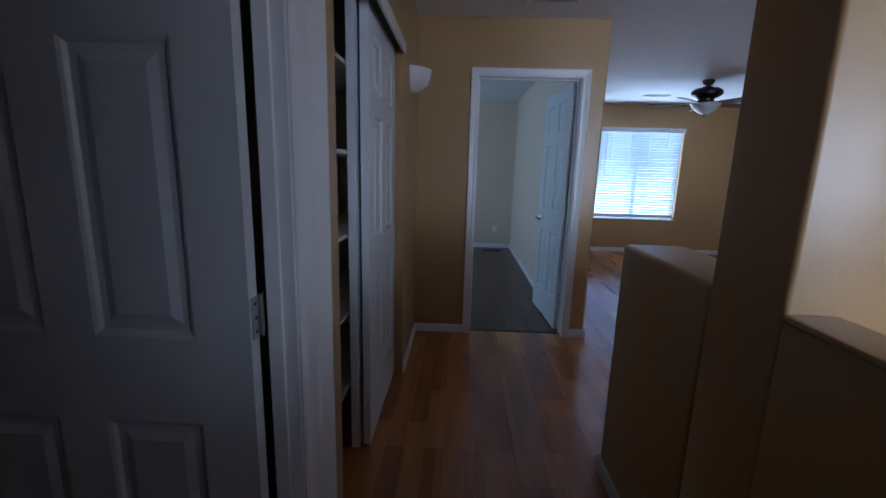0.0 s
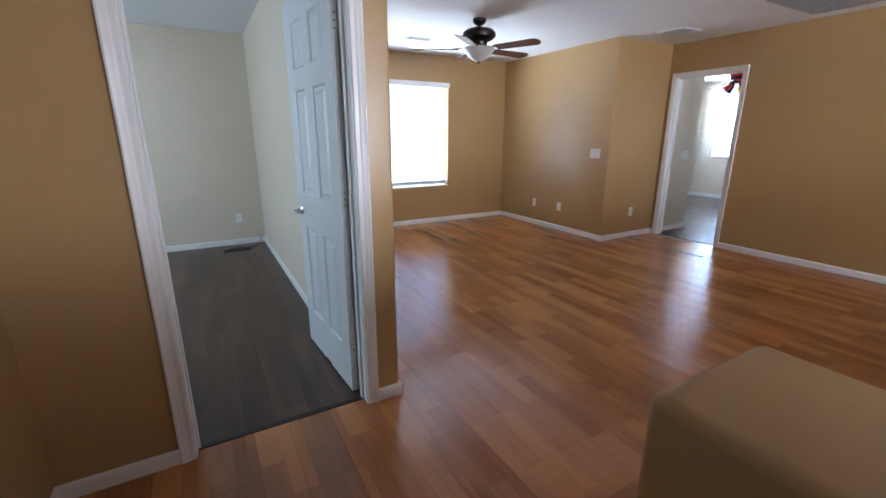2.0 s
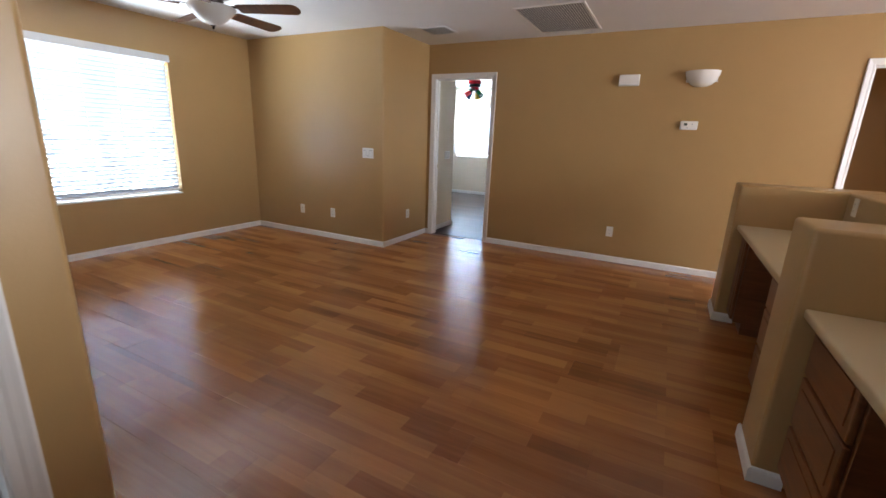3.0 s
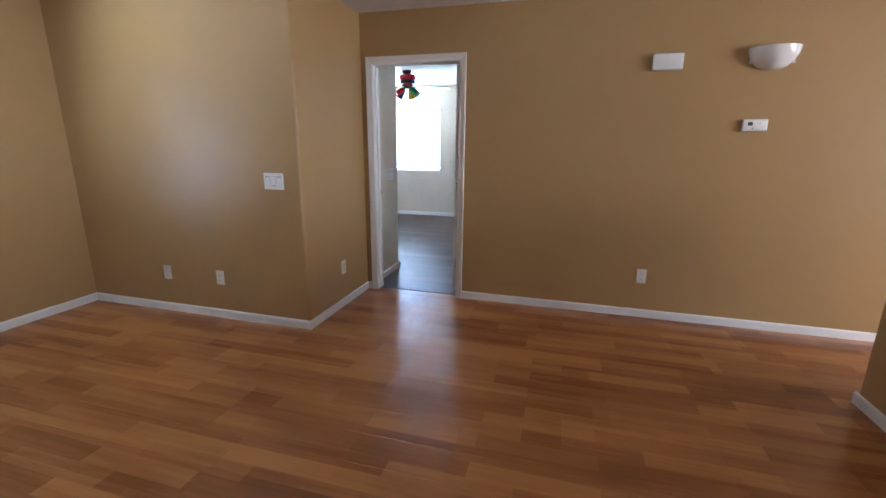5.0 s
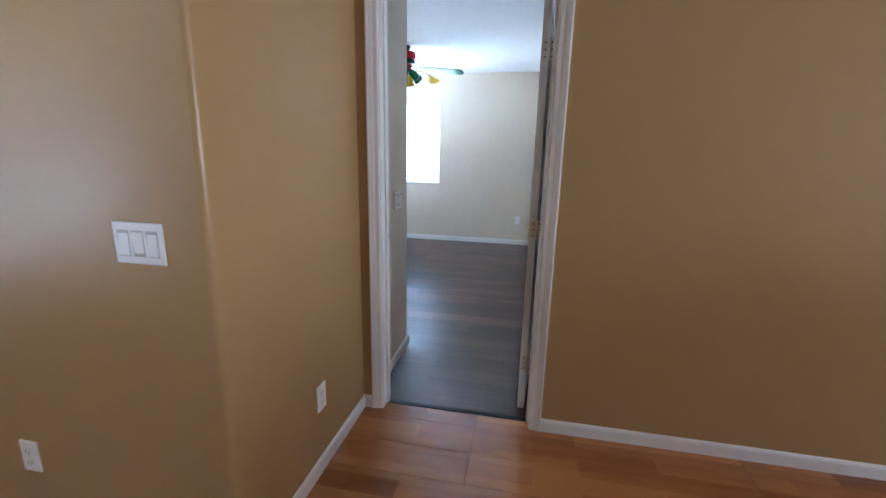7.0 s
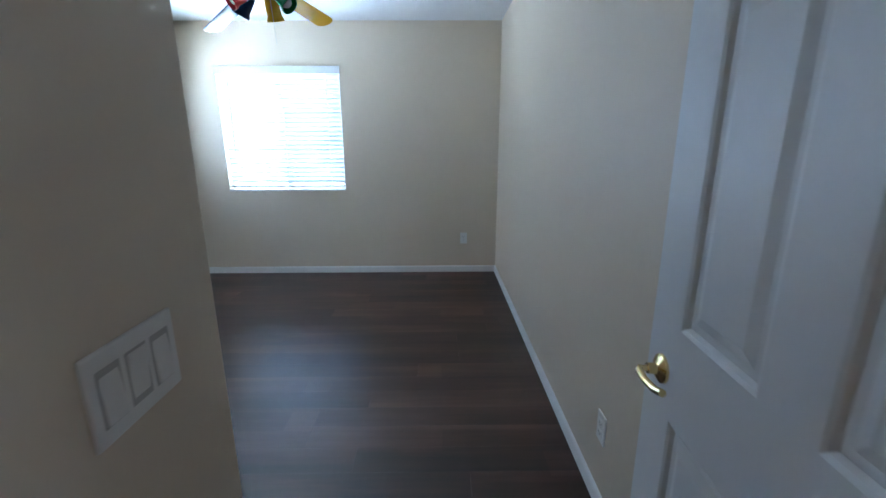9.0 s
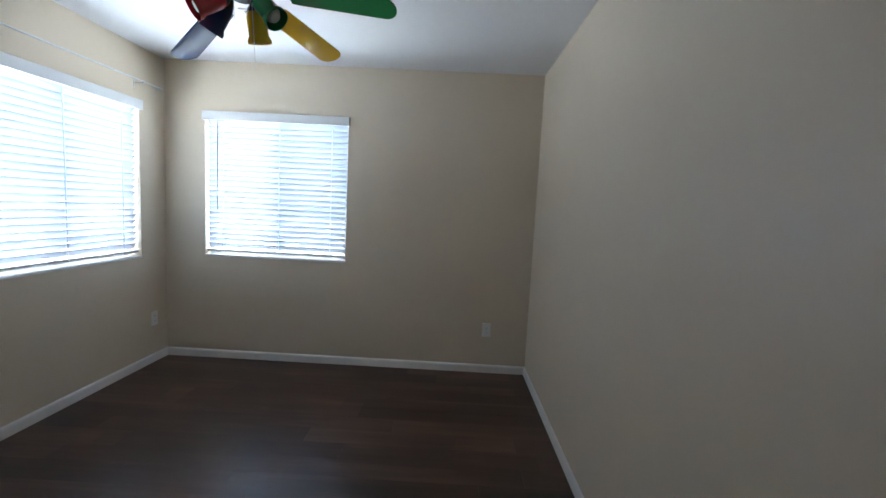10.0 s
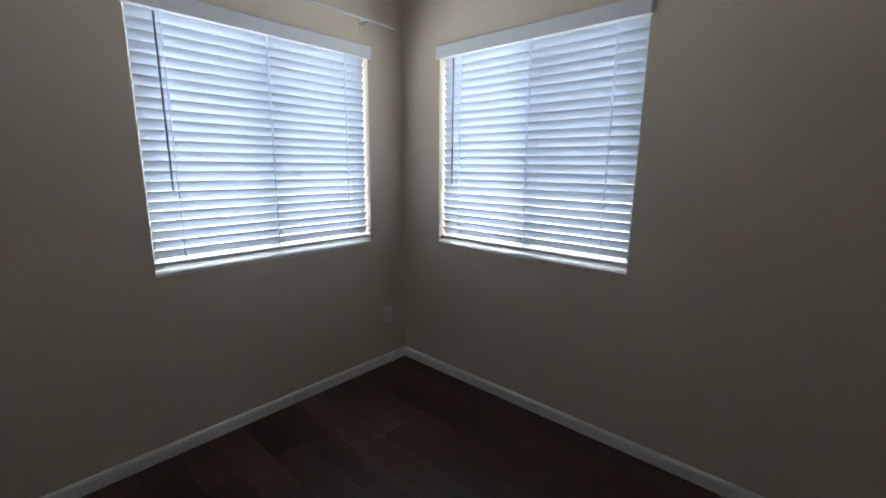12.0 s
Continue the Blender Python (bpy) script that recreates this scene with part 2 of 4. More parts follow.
def lathe(profile, steps=32, turn=2 * math.pi):
    """A turned shape round z from (radius, height) pairs, bottom to top."""
    bm = bmesh.new()
    closed = abs(turn - 2 * math.pi) < 1e-6
    rings = []
    count = steps if closed else steps + 1
    for i in range(count):
        a = turn * i / steps
        rings.append([bm.verts.new((r * math.cos(a), r * math.sin(a), z)) for r, z in profile])
    for i in range(steps):
        a, b = rings[i], rings[(i + 1) % count]
        for j in range(len(profile) - 1):
            bm.faces.new((a[j], b[j], b[j + 1], a[j + 1]))
    bmesh.ops.remove_doubles(bm, verts=bm.verts, dist=1e-5)
    return bm


def tube(points, radius, sides=8):
    """A round bar along points."""
    bm = bmesh.new()
    pts = [Vector(p) for p in points]
    rings = []
    for i, p in enumerate(pts):
        way = (pts[min(i + 1, len(pts) - 1)] - pts[max(i - 1, 0)]).normalized()
        q = way.to_track_quat("Z", "Y")
        rings.append([bm.verts.new(p + q @ Vector((radius * math.cos(2 * math.pi * k / sides), radius * math.sin(2 * math.pi * k / sides), 0))) for k in range(sides)])
    for a, b in zip(rings, rings[1:]):
        for k in range(sides):
            bm.faces.new((a[k], a[(k + 1) % sides], b[(k + 1) % sides], b[k]))
    bm.faces.new(rings[0][::-1])
    bm.faces.new(rings[-1])
    return bm


def sweep(profile, path, closed_profile=True):
    """profile: (across, up) pairs; path: frames of (origin, across vector, up vector)."""
    bm = bmesh.new()
    rings = [[bm.verts.new(Vector(o) + Vector(ac) * u + Vector(up) * v) for u, v in profile] for o, ac, up in path]
    n = len(profile)
    for a, b in zip(rings, rings[1:]):
        for k in range(n):
            bm.faces.new((a[k], a[(k + 1) % n], b[(k + 1) % n], b[k]))
    bm.faces.new(rings[0][::-1])
    bm.faces.new(rings[-1])
    return bm


def mesh_of(name, bm, material, smooth=False):
    bmesh.ops.recalc_face_normals(bm, faces=bm.faces)
    me = bpy.data.meshes.new(name)
    bm.to_mesh(me)
    bm.free()
    me.materials.append(material)
    if smooth:
        for p in me.polygons:
            p.use_smooth = True
        me.set_sharp_from_angle(angle=radians(35))
    return me


def part(name, bm, material, parent=None, label="", at=None, smooth=False):
    """Link a bmesh as one mesh object under a thing or a part."""
    ob = new(name, mesh_of(name, bm, material, smooth))
    if parent is not None:
        ob.parent = parent
    if at is not None:
        ob.matrix_basis = at
    if label:
        tagged(ob, label)
    return ob


def part_of(name, me, parent, at, label=""):
    """A further part on the same mesh."""
    ob = new(name, me)
    ob.parent = parent
    ob.matrix_basis = at
    if label:
        tagged(ob, label)
    return ob


def thing(name, at, label, category, group="", kind=""):
    ob = new(name)
    ob.empty_display_size = 0.1
    ob.matrix_basis = at
    return tagged(ob, label, category, group, kind)


def setting(name, bm, material, label, category, smooth=False):
    ob = new(name, mesh_of(name, bm, material, smooth))
    return tagged(ob, label, category, "", "structure")


# ---- the shell: walls, ceiling, floors ----


def wall_x(y0, y1, x0, x1, holes=(), top=CEIL):
    """A wall along x between y0 and y1, with holes (from, to, sill, head)."""
    bm = bmesh.new()
    at = x0
    for a, b, lo, hi in sorted(holes):
        if a - at > 1e-4:
            add_box(bm, at, a, y0, y1, 0, top)
        if lo > 0:
            add_box(bm, a, b, y0, y1, 0, lo)
        add_box(bm, a, b, y0, y1, hi, top)
        at = b
    if x1 - at > 1e-4:
        add_box(bm, at, x1, y0, y1, 0, top)
    return bm


def wall_y(x0, x1, y0, y1, holes=(), top=CEIL):
    bm = wall_x(x0, x1, y0, y1, holes, top)
    for v in bm.verts:
        v.co.x, v.co.y = v.co.y, v.co.x
    return bm


def rounded(bm, x, y, radius=0.02):
    """Round the upright edge of a wall at (x, y), as drywall corner beads do."""
    edges = [e for e in bm.edges if all(abs(v.co.x - x) < 1e-4 and abs(v.co.y - y) < 1e-4 for v in e.verts)]
    bmesh.ops.bevel(bm, geom=edges, offset=radius, segments=5, affect="EDGES", profile=0.5)
    return bm


D0 = (0.215, 1.005, 0, 2.045)
D1 = (0.047, 0.839, 0, 2.045)
D2 = (4.405, 5.201, 0, 2.045)
D3 = (0.195, 0.985, 0, 2.045)
CLOSET = (1.31, 2.735, 0, 2.05)
TANL = "tan painted drywall"
PALEL = "pale cream painted drywall"
setting("wall_hall_west", wall_y(-0.52, HX, 1.2, Y1, (CLOSET,)), TAN, TANL + " with a closet opening", "wall")
setting("wall_hall_washroom", wall_y(-0.465, HX, -2.6, 1.2, (D0,)), TAN, TANL + " with a doorway", "wall")
setting("wall_hall_end", rounded(wall_x(Y1, 3.56, -0.52, SX, (D1,)), SX, Y1, 0.016), TAN, TANL + " around a white doorway", "wall", True)
setting("wall_study_south", wall_x(3.56, 3.62, -2.5, 0.93, (D1,)), PALE, PALEL, "wall")
setting("wall_living_west", wall_y(0.93, SX, 3.56, NY), TAN, TANL, "wall")
setting("wall_study_east", wall_y(0.85, 0.93, 3.62, 7.41), PALE, PALEL, "wall")
setting("wall_study_north", wall_x(7.41, 7.53, -2.62, 0.93), PALE, PALEL, "wall")
setting("wall_study_west", wall_y(-2.62, -2.5, 3.56, 7.41, (WR,)), PALE, PALEL, "wall")
setting("wall_living_north", wall_x(NY, NY + 0.15, 0.93, 4.782, (W1,)), TAN, TANL + " with a window", "wall")
setting("wall_chase_west", rounded(wall_y(JX, 4.782, JY, NY), JX, JY), TAN, TANL + " with a rounded outer corner", "wall", True)
setting("wall_chase_south", wall_x(JY, 5.419, 4.782, 5.723), TAN, TANL, "wall")
setting("wall_living_east", wall_y(EX, 5.723, -2.72, JY, (D2, D3)), TAN, TANL + " with a white doorway", "wall")
setting("wall_bedroom_west", wall_y(5.723, BX, 4.16, 5.39, (D2,)), PALE, PALEL, "wall")
setting("wall_bedroom_south", wall_x(4.16, BS, BX, 10.21), PALE, PALEL, "wall")
setting("wall_bedroom_east", wall_y(BE, 10.21, BS, BN + 0.15, (W3,)), PALE, PALEL + " with a window", "wall")
setting("wall_bedroom_north", wall_x(BN, BN + 0.15, 6.32, BE, (W2,)), PALE, PALEL + " with a window", "wall")
setting("wall_bedroom_switches", rounded(boxes((BX, SWX, SWY, 5.39, 0, CEIL)), SWX, SWY), PALE, PALEL + " return beside the door", "wall", True)
setting("wall_bedroom_closet", wall_y(6.32, SWX, 5.39, BN), PALE, PALEL, "wall")
setting("wall_kitchen_south", wall_x(KS - 0.12, KS, -0.52, EX, (WK,)), TAN, TANL + " with a wide window", "wall")
setting("wall_pantry", boxes((5.723, 6.6, -0.1, 0.0, 0, CEIL), (5.723, 6.6, 1.2, 1.3, 0, CEIL), (6.6, 6.7, -0.1, 1.3, 0, CEIL)), TAN, TANL, "wall")
setting("wall_washroom", boxes((-2.3, -2.18, -0.6, 1.2, 0, CEIL), (-2.3, -0.465, -0.72, -0.6, 0, CEIL), (-2.3, -0.92, 1.2, 1.3, 0, CEIL)), PALE, PALEL, "wall")
setting("wall_closet", boxes((-0.92, -0.80, 1.2, 2.86, 0, CEIL), (-0.80, -0.52, 1.2, 1.3, 0, CEIL), (-0.80, -0.52, 2.745, 2.86, 0, CEIL)), PALE, "pale painted closet interior", "wall")

# hall divider: wall with a serving opening, a column and a low wall with a ledge
setting("wall_divider", wall_y(0.63, 0.74, KS, 1.02, ((-0.22, 1.02, 1.058, 2.12),)), TAN, TANL + " with a serving opening", "wall")
setting("column", boxes((0.63, 0.885, 1.02, 1.285, 0, CEIL), bevel=0.012, segments=3), TAN, "tan drywall column with rounded corners", "column", True)


def low_wall(name, x0, x1, y0, y1, label):
    setting(name, boxes((x0, x1, y0, y1, 0, 1.066), bevel=0.018, segments=4), TAN, label, "low wall", True)


low_wall("wall_low_hall", 0.63, 0.88, 1.285, 1.91, "waist-high tan drywall wing wall with a rounded ledge")
low_wall("wall_low_middle", 2.495, 2.79, 1.285, 1.89, "waist-high tan drywall wing wall between two desks")
low_wall("wall_low_end", 4.372, 4.68, 1.02, 1.89, "waist-high tan drywall wing wall at the desk end")
low_wall("wall_low_back", 0.885, 4.372, 1.03, 1.285, "waist-high tan drywall wall behind the desks")
setting("sill_serving", boxes((0.625, 0.745, -0.22, 1.02, 1.059, 1.076), bevel=0.008), TAN, "tan painted sill of the serving opening", "sill", True)

ceiling = setting("ceiling", boxes((-3.1, 10.22, -3.3, 7.61, CEIL, CEIL + 0.14)), WHITE_CEIL, "white textured ceiling", "ceiling")
setting("ground", boxes((-600, 600, -600, 600, -0.5, -0.25)), GROUND, "dry bare ground around the house", "ground")


def plank_mesh(w, l, ease=0.0008, cache={}):
    """One board, w wide and l long, with eased upper edges, its corner at the origin."""
    key = (round(w, 4), round(l, 4), ease)
    if key not in cache:
        e, g = (0.0012, 0.0004) if ease > 0.00025 else (0.0004, 0.00012)
        out = [(g, g), (w - g, g), (w - g, l - g), (g, l - g)]
        ins = [(g + e, g + e), (w - g - e, g + e), (w - g - e, l - g - e), (g + e, l - g - e)]
        verts = [(x, y, -0.012) for x, y in out] + [(x, y, -ease) for x, y in out] + [(x, y, 0.0) for x, y in ins]
        faces = [(8, 9, 10, 11)]
        for k in range(4):
            n = (k + 1) % 4
            faces += [(k, n, 4 + n, 4 + k), (4 + k, 4 + n, 8 + n, 8 + k)]
        me = bpy.data.meshes.new("floor_plank")
        me.from_pydata(verts, [], faces)
        cache[key] = me
    return cache[key]


def lay_planks(parent, material, rows, width, length, seed, ease=0.0008):
    """rows: (x0, x1, y0, y1) stretches, filled with boards along y, with staggered ends."""
    rnd = random.Random(seed)
    for x0, x1, y0, y1 in rows:
        x = x0
        while x < x1 - 0.004:
            w = min(width, x1 - x)
            y = y0 - rnd.choice((0.0, 0.2, 0.4, 0.61, 0.8, 1.0)) * length
            while y < y1:
                a, b = max(y, y0), min(y + length, y1)
                if b - a > 0.01:
                    me = plank_mesh(w, b - a, ease)
                    if not me.materials:
                        me.materials.append(material)
                    ob = new("floor_plank", me)
                    ob.parent = parent
                    ob.location = (x, a, 0)
                y += length
            x += width


# ---- trim: baseboards, door frames ----
BASE_PROFILE = [(0, 0), (0.012, 0), (0.012, 0.052), (0.009, 0.061), (0.004, 0.066), (0, 0.067)]


def baseboard(x0, y0, x1, y1, nx, ny):
    """A board along the wall from (x0, y0) to (x1, y1); (nx, ny) points into the room."""
    bm = sweep(BASE_PROFILE, [((x0, y0, 0), (nx, ny, 0), (0, 0, 1)), ((x1, y1, 0), (nx, ny, 0), (0, 0, 1))])
    setting("baseboard", bm, TRIM, "white painted wooden baseboard", "baseboard")


for seg in (
    (HX, 1.17, HX, 1.30, 1, 0), (HX, 2.735, HX, Y1, 1, 0), (HX, -2.6, HX, 0.05, 1, 0),
    (HX, Y1, 0.005, Y1, 0, -1), (0.882, Y1, SX + 0.013, Y1, 0, -1), (SX, Y1, SX, NY, 1, 0),
    (SX, NY, JX, NY, 0, -1), (JX, JY - 0.013, JX, NY, -1, 0), (JX, JY, EX, JY, 0, -1),
    (EX, 1.03, EX, 4.362, -1, 0), (EX, 5.244, EX, JY, -1, 0), (EX, -2.6, EX, 0.15, -1, 0),
    (0.63, 1.285, 0.63, 1.923, -1, 0), (0.63, 1.91, 0.88, 1.91, 0, 1), (0.63, -2.6, 0.63, 1.285, -1, 0), (0.88, 1.80, 0.88, 1.923, 1, 0),
    (2.482, 1.89, 2.803, 1.89, 0, 1), (2.495, 1.78, 2.495, 1.89, -1, 0), (2.79, 1.78, 2.79, 1.89, 1, 0),
    (4.359, 1.89, 4.693, 1.89, 0, 1), (4.372, 1.76, 4.372, 1.89, -1, 0), (4.68, 1.02, 4.68, 1.89, 1, 0),
    (BE, BS, BE, BN, -1, 0), (SWX, BN, BE, BN, 0, -1), (BX, BS, BE, BS, 0, 1), (5.83, SWY, SWX + 0.013, SWY, 0, -1), (SWX, SWY, SWX, BN, 1, 0),
    (0.85, 3.62, 0.85, 7.41, -1, 0), (-2.5, 7.41, 0.85, 7.41, 0, -1), (-2.5, 3.62, -2.5, 7.41, 1, 0),
):
    baseboard(*seg)

CASING = [(0, 0), (0.057, 0), (0.057, 0.016), (0.050, 0.018), (0.040, 0.015), (0.030, 0.013), (0.022, 0.010), (0.006, 0.009), (0.002, 0.007), (0, 0.004)]


def door_frame(at, width, height, depth, label, sides=(True, True), stop_at=0.05, wide=1.0):
    """Frame of a doorway: local x along the wall, y through it (0 to depth), opening from x = 0 to width."""
    f = thing("door_frame", at, label, "door frame", "", "structure")
    j = 0.015
    part("jamb", boxes((-j, 0, 0, depth, 0, height), bevel=0.0015), TRIM, f)
    part("jamb", boxes((width, width + j, 0, depth, 0, height), bevel=0.0015), TRIM, f)
    part("jamb", boxes((-j, width + j, 0, depth, height, height + j), bevel=0.0015), TRIM, f, "head jamb")
    part("stop", boxes((0, 0.010, stop_at, stop_at + 0.032, 0, height - 0.010), (width - 0.010, width, stop_at, stop_at + 0.032, 0, height - 0.010), (0, width, stop_at, stop_at + 0.032, height - 0.010, height), bevel=0.002), TRIM, f)
    for want, y, out in ((sides[0], 0.0, -1), (sides[1], depth, 1)):
        if want:
            r = 0.004
            path = [((-r, y, 0), (-1, 0, 0), (0, out, 0)), ((-r, y, height + r), (-1, 0, 1), (0, out, 0)),
                    ((width + r, y, height + r), (1, 0, 1), (0, out, 0)), ((width + r, y, 0), (1, 0, 0), (0, out, 0))]
            part("casing", sweep([(u * wide, v * (0.75 + 0.25 * wide)) for u, v in CASING], path), TRIM, f)
    return f


def six_panel_leaf(name, at, width, height, label, handle="", handle_at=0.06, knob_mat=None, both=True):
    """A moulded six-panel leaf: local x from 0 (hinges) to width, y through it (0 to 0.035)."""
    t = 0.035
    stile, mid = 0.115, 0.105
    rails = ((0.0, 0.23), (0.80, 0.99), (1.565, 1.665), (height - 0.11, height))
    leaf = thing(name, at, label, "door", "", "structure")
    pw = (width - 2 * stile - mid) / 2
    specs = [(0, stile, 0, t, 0, height), (width - stile, width, 0, t, 0, height), (stile + pw, stile + pw + mid, 0, t, 0.01, height - 0.01)]
    specs += [(stile - 0.001, stile + pw + 0.001, 0, t, a, b) for a, b in rails]
    specs += [(stile + pw + mid - 0.001, width - stile + 0.001, 0, t, a, b) for a, b in rails]
    specs.append((0.02, width - 0.02, 0.010, t - 0.010, 0.02, height - 0.02))
    part("leaf_frame", boxes(*specs), DOORW, leaf)
    for x0 in (stile, stile + pw + mid):
        for (_, lo), (hi, _) in zip(rails, rails[1:]):
            for y, out in ((0.0, 1), (t, -1)):
                bm = bmesh.new()
                cx, cz, hw, hh = x0 + pw / 2, (lo + hi) / 2, pw / 2, (hi - lo) / 2
                rings = []
                for inset, d in ((0.0, 0.0), (0.008, 0.003), (0.014, 0.0095), (0.028, 0.0095), (0.048, 0.003)):
                    rings.append([bm.verts.new((cx + sx * (hw - inset), y + out * d, cz + sz * (hh - inset))) for sx, sz in ((-1, -1), (1, -1), (1, 1), (-1, 1))])
                for a, b in zip(rings, rings[1:]):
                    for k in range(4):
                        bm.faces.new((a[k], a[(k + 1) % 4], b[(k + 1) % 4], b[k]))
                bm.faces.new(rings[-1])
                part("panel", bm, DOORW, leaf)
    if handle:
        hx = width - handle_at
        for out, y in ((-1, 0.0), (1, t)):
            turn = pose(hx, y, 0.885, 90 if out < 0 else -90)
            rose = part("door_handle", lathe([(0, 0), (0.031, 0), (0.030, 0.005), (0.022, 0.010), (0.012, 0.014), (0.011, 0.03), (0, 0.03)], 24), knob_mat, leaf, handle, turn, True)
            if out < 0 and not both:
                continue
            if "lever" in handle:
                s = -1
                part("lever", tube([(0, 0, 0.028), (0, 0, 0.045), (s * 0.010, 0, 0.050), (s * 0.04, 0.004, 0.050), (s * 0.075, 0.002, 0.047), (s * 0.10, -0.006, 0.044)], 0.0075, 10), knob_mat, rose, "", None, True)
            else:
                part("knob", lathe([(0, 0.03), (0.012, 0.03), (0.022, 0.036), (0.027, 0.046), (0.026, 0.056), (0.018, 0.064), (0, 0.066)], 24), knob_mat, rose, "", None, True)
    return leaf


def hinges(leaf, heights, gap=0.004):
    """Butt hinges on the leaf's edge; gap: from the leaf's back to the jamb that they reach across."""
    for z in heights:
        h = part("hinge", lathe([(0, -0.045), (0.006, -0.045), (0.006, 0.045), (0, 0.045)], 12), STEEL, leaf, "steel hinge", pose(-0.004, -0.004, z), True)
        part("plate", boxes((0.0005, 0.0036, 0.000, 0.034, -0.044, 0.044), bevel=0.0008), STEEL, h)
        part("plate", boxes((-0.0005, 0.0026, -gap, 0.003, -0.044, 0.044), bevel=0.0008), STEEL, h)
        for dz in (-0.03, 0.0, 0.03):
            part("screw", lathe([(0, 0), (0.004, 0), (0.003, 0.0012), (0, 0.0012)], 8), SLOT, h, "", pose(0.0005, 0.02, dz, 0, -90, 0))
            if gap > 0.01:
                part("screw", lathe([(0, 0), (0.004, 0), (0.003, 0.0012), (0, 0.0012)], 8), SLOT, h, "", pose(-0.0005, 0.004 - gap * 0.6, dz, 0, -90, 0))


# washroom door: in the hall's west wall, leaf swung into the washroom
door_frame(pose(HX, 0.230, 0, 0, 0, 90), 0.76, 2.03, 0.065, "white painted door frame with wide moulded casing in the tan hall wall", (True, False), 0.028, 3.0)
leaf = six_panel_leaf("door_washroom", pose(-0.473, 0.968, 0.012, 0, 0, 180), 0.755, 2.015, "white six-panel interior door standing open", "brass knob", 0.065, BRASS)
hinges(leaf, (0.27, 1.035, 1.80), 0.019)

# study door at the hall's end
door_frame(pose(0.062, Y1, 0), 0.762, 2.03, 0.12, "white painted door frame at the end of the hall")
leaf = six_panel_leaf("door_study", pose(0.822, 3.628, 0.012, 0, 0, 94), 0.745, 2.015, "white six-panel door standing open into the study", "steel lever handle", 0.065, STEEL)
hinges(leaf, (0.27, 1.03, 1.80))

# bedroom door
door_frame(pose(EX, 5.186, 0, 0, 0, -90), 0.766, 2.03, 0.12, "white painted door frame in the tan living room wall")
leaf = six_panel_leaf("door_bedroom", pose(5.814, 4.444, 0.012, 0, 0, -3.7), 0.762, 2.015, "white six-panel bedroom door standing open against the wall", "brass lever handle", 0.065, BRASS, False)
hinges(leaf, (0.27, 0.985, 1.80), 0.022)

# pantry opening
door_frame(pose(EX, 0.97, 0, 0, 0, -90), 0.76, 2.03, 0.06, "white painted door frame of the pantry", (True, False), 0.02)

for name, spec in (("threshold", (0.062, 0.824, 3.545, 3.575, -0.004, 0.004)), ("threshold", (5.715, 5.745, 4.42, 5.186, -0.004, 0.004))):
    setting(name, boxes(spec, bevel=0.003), SLOT, "thin dark transition strip between two floors", "threshold")

# ---- windows with blinds ----


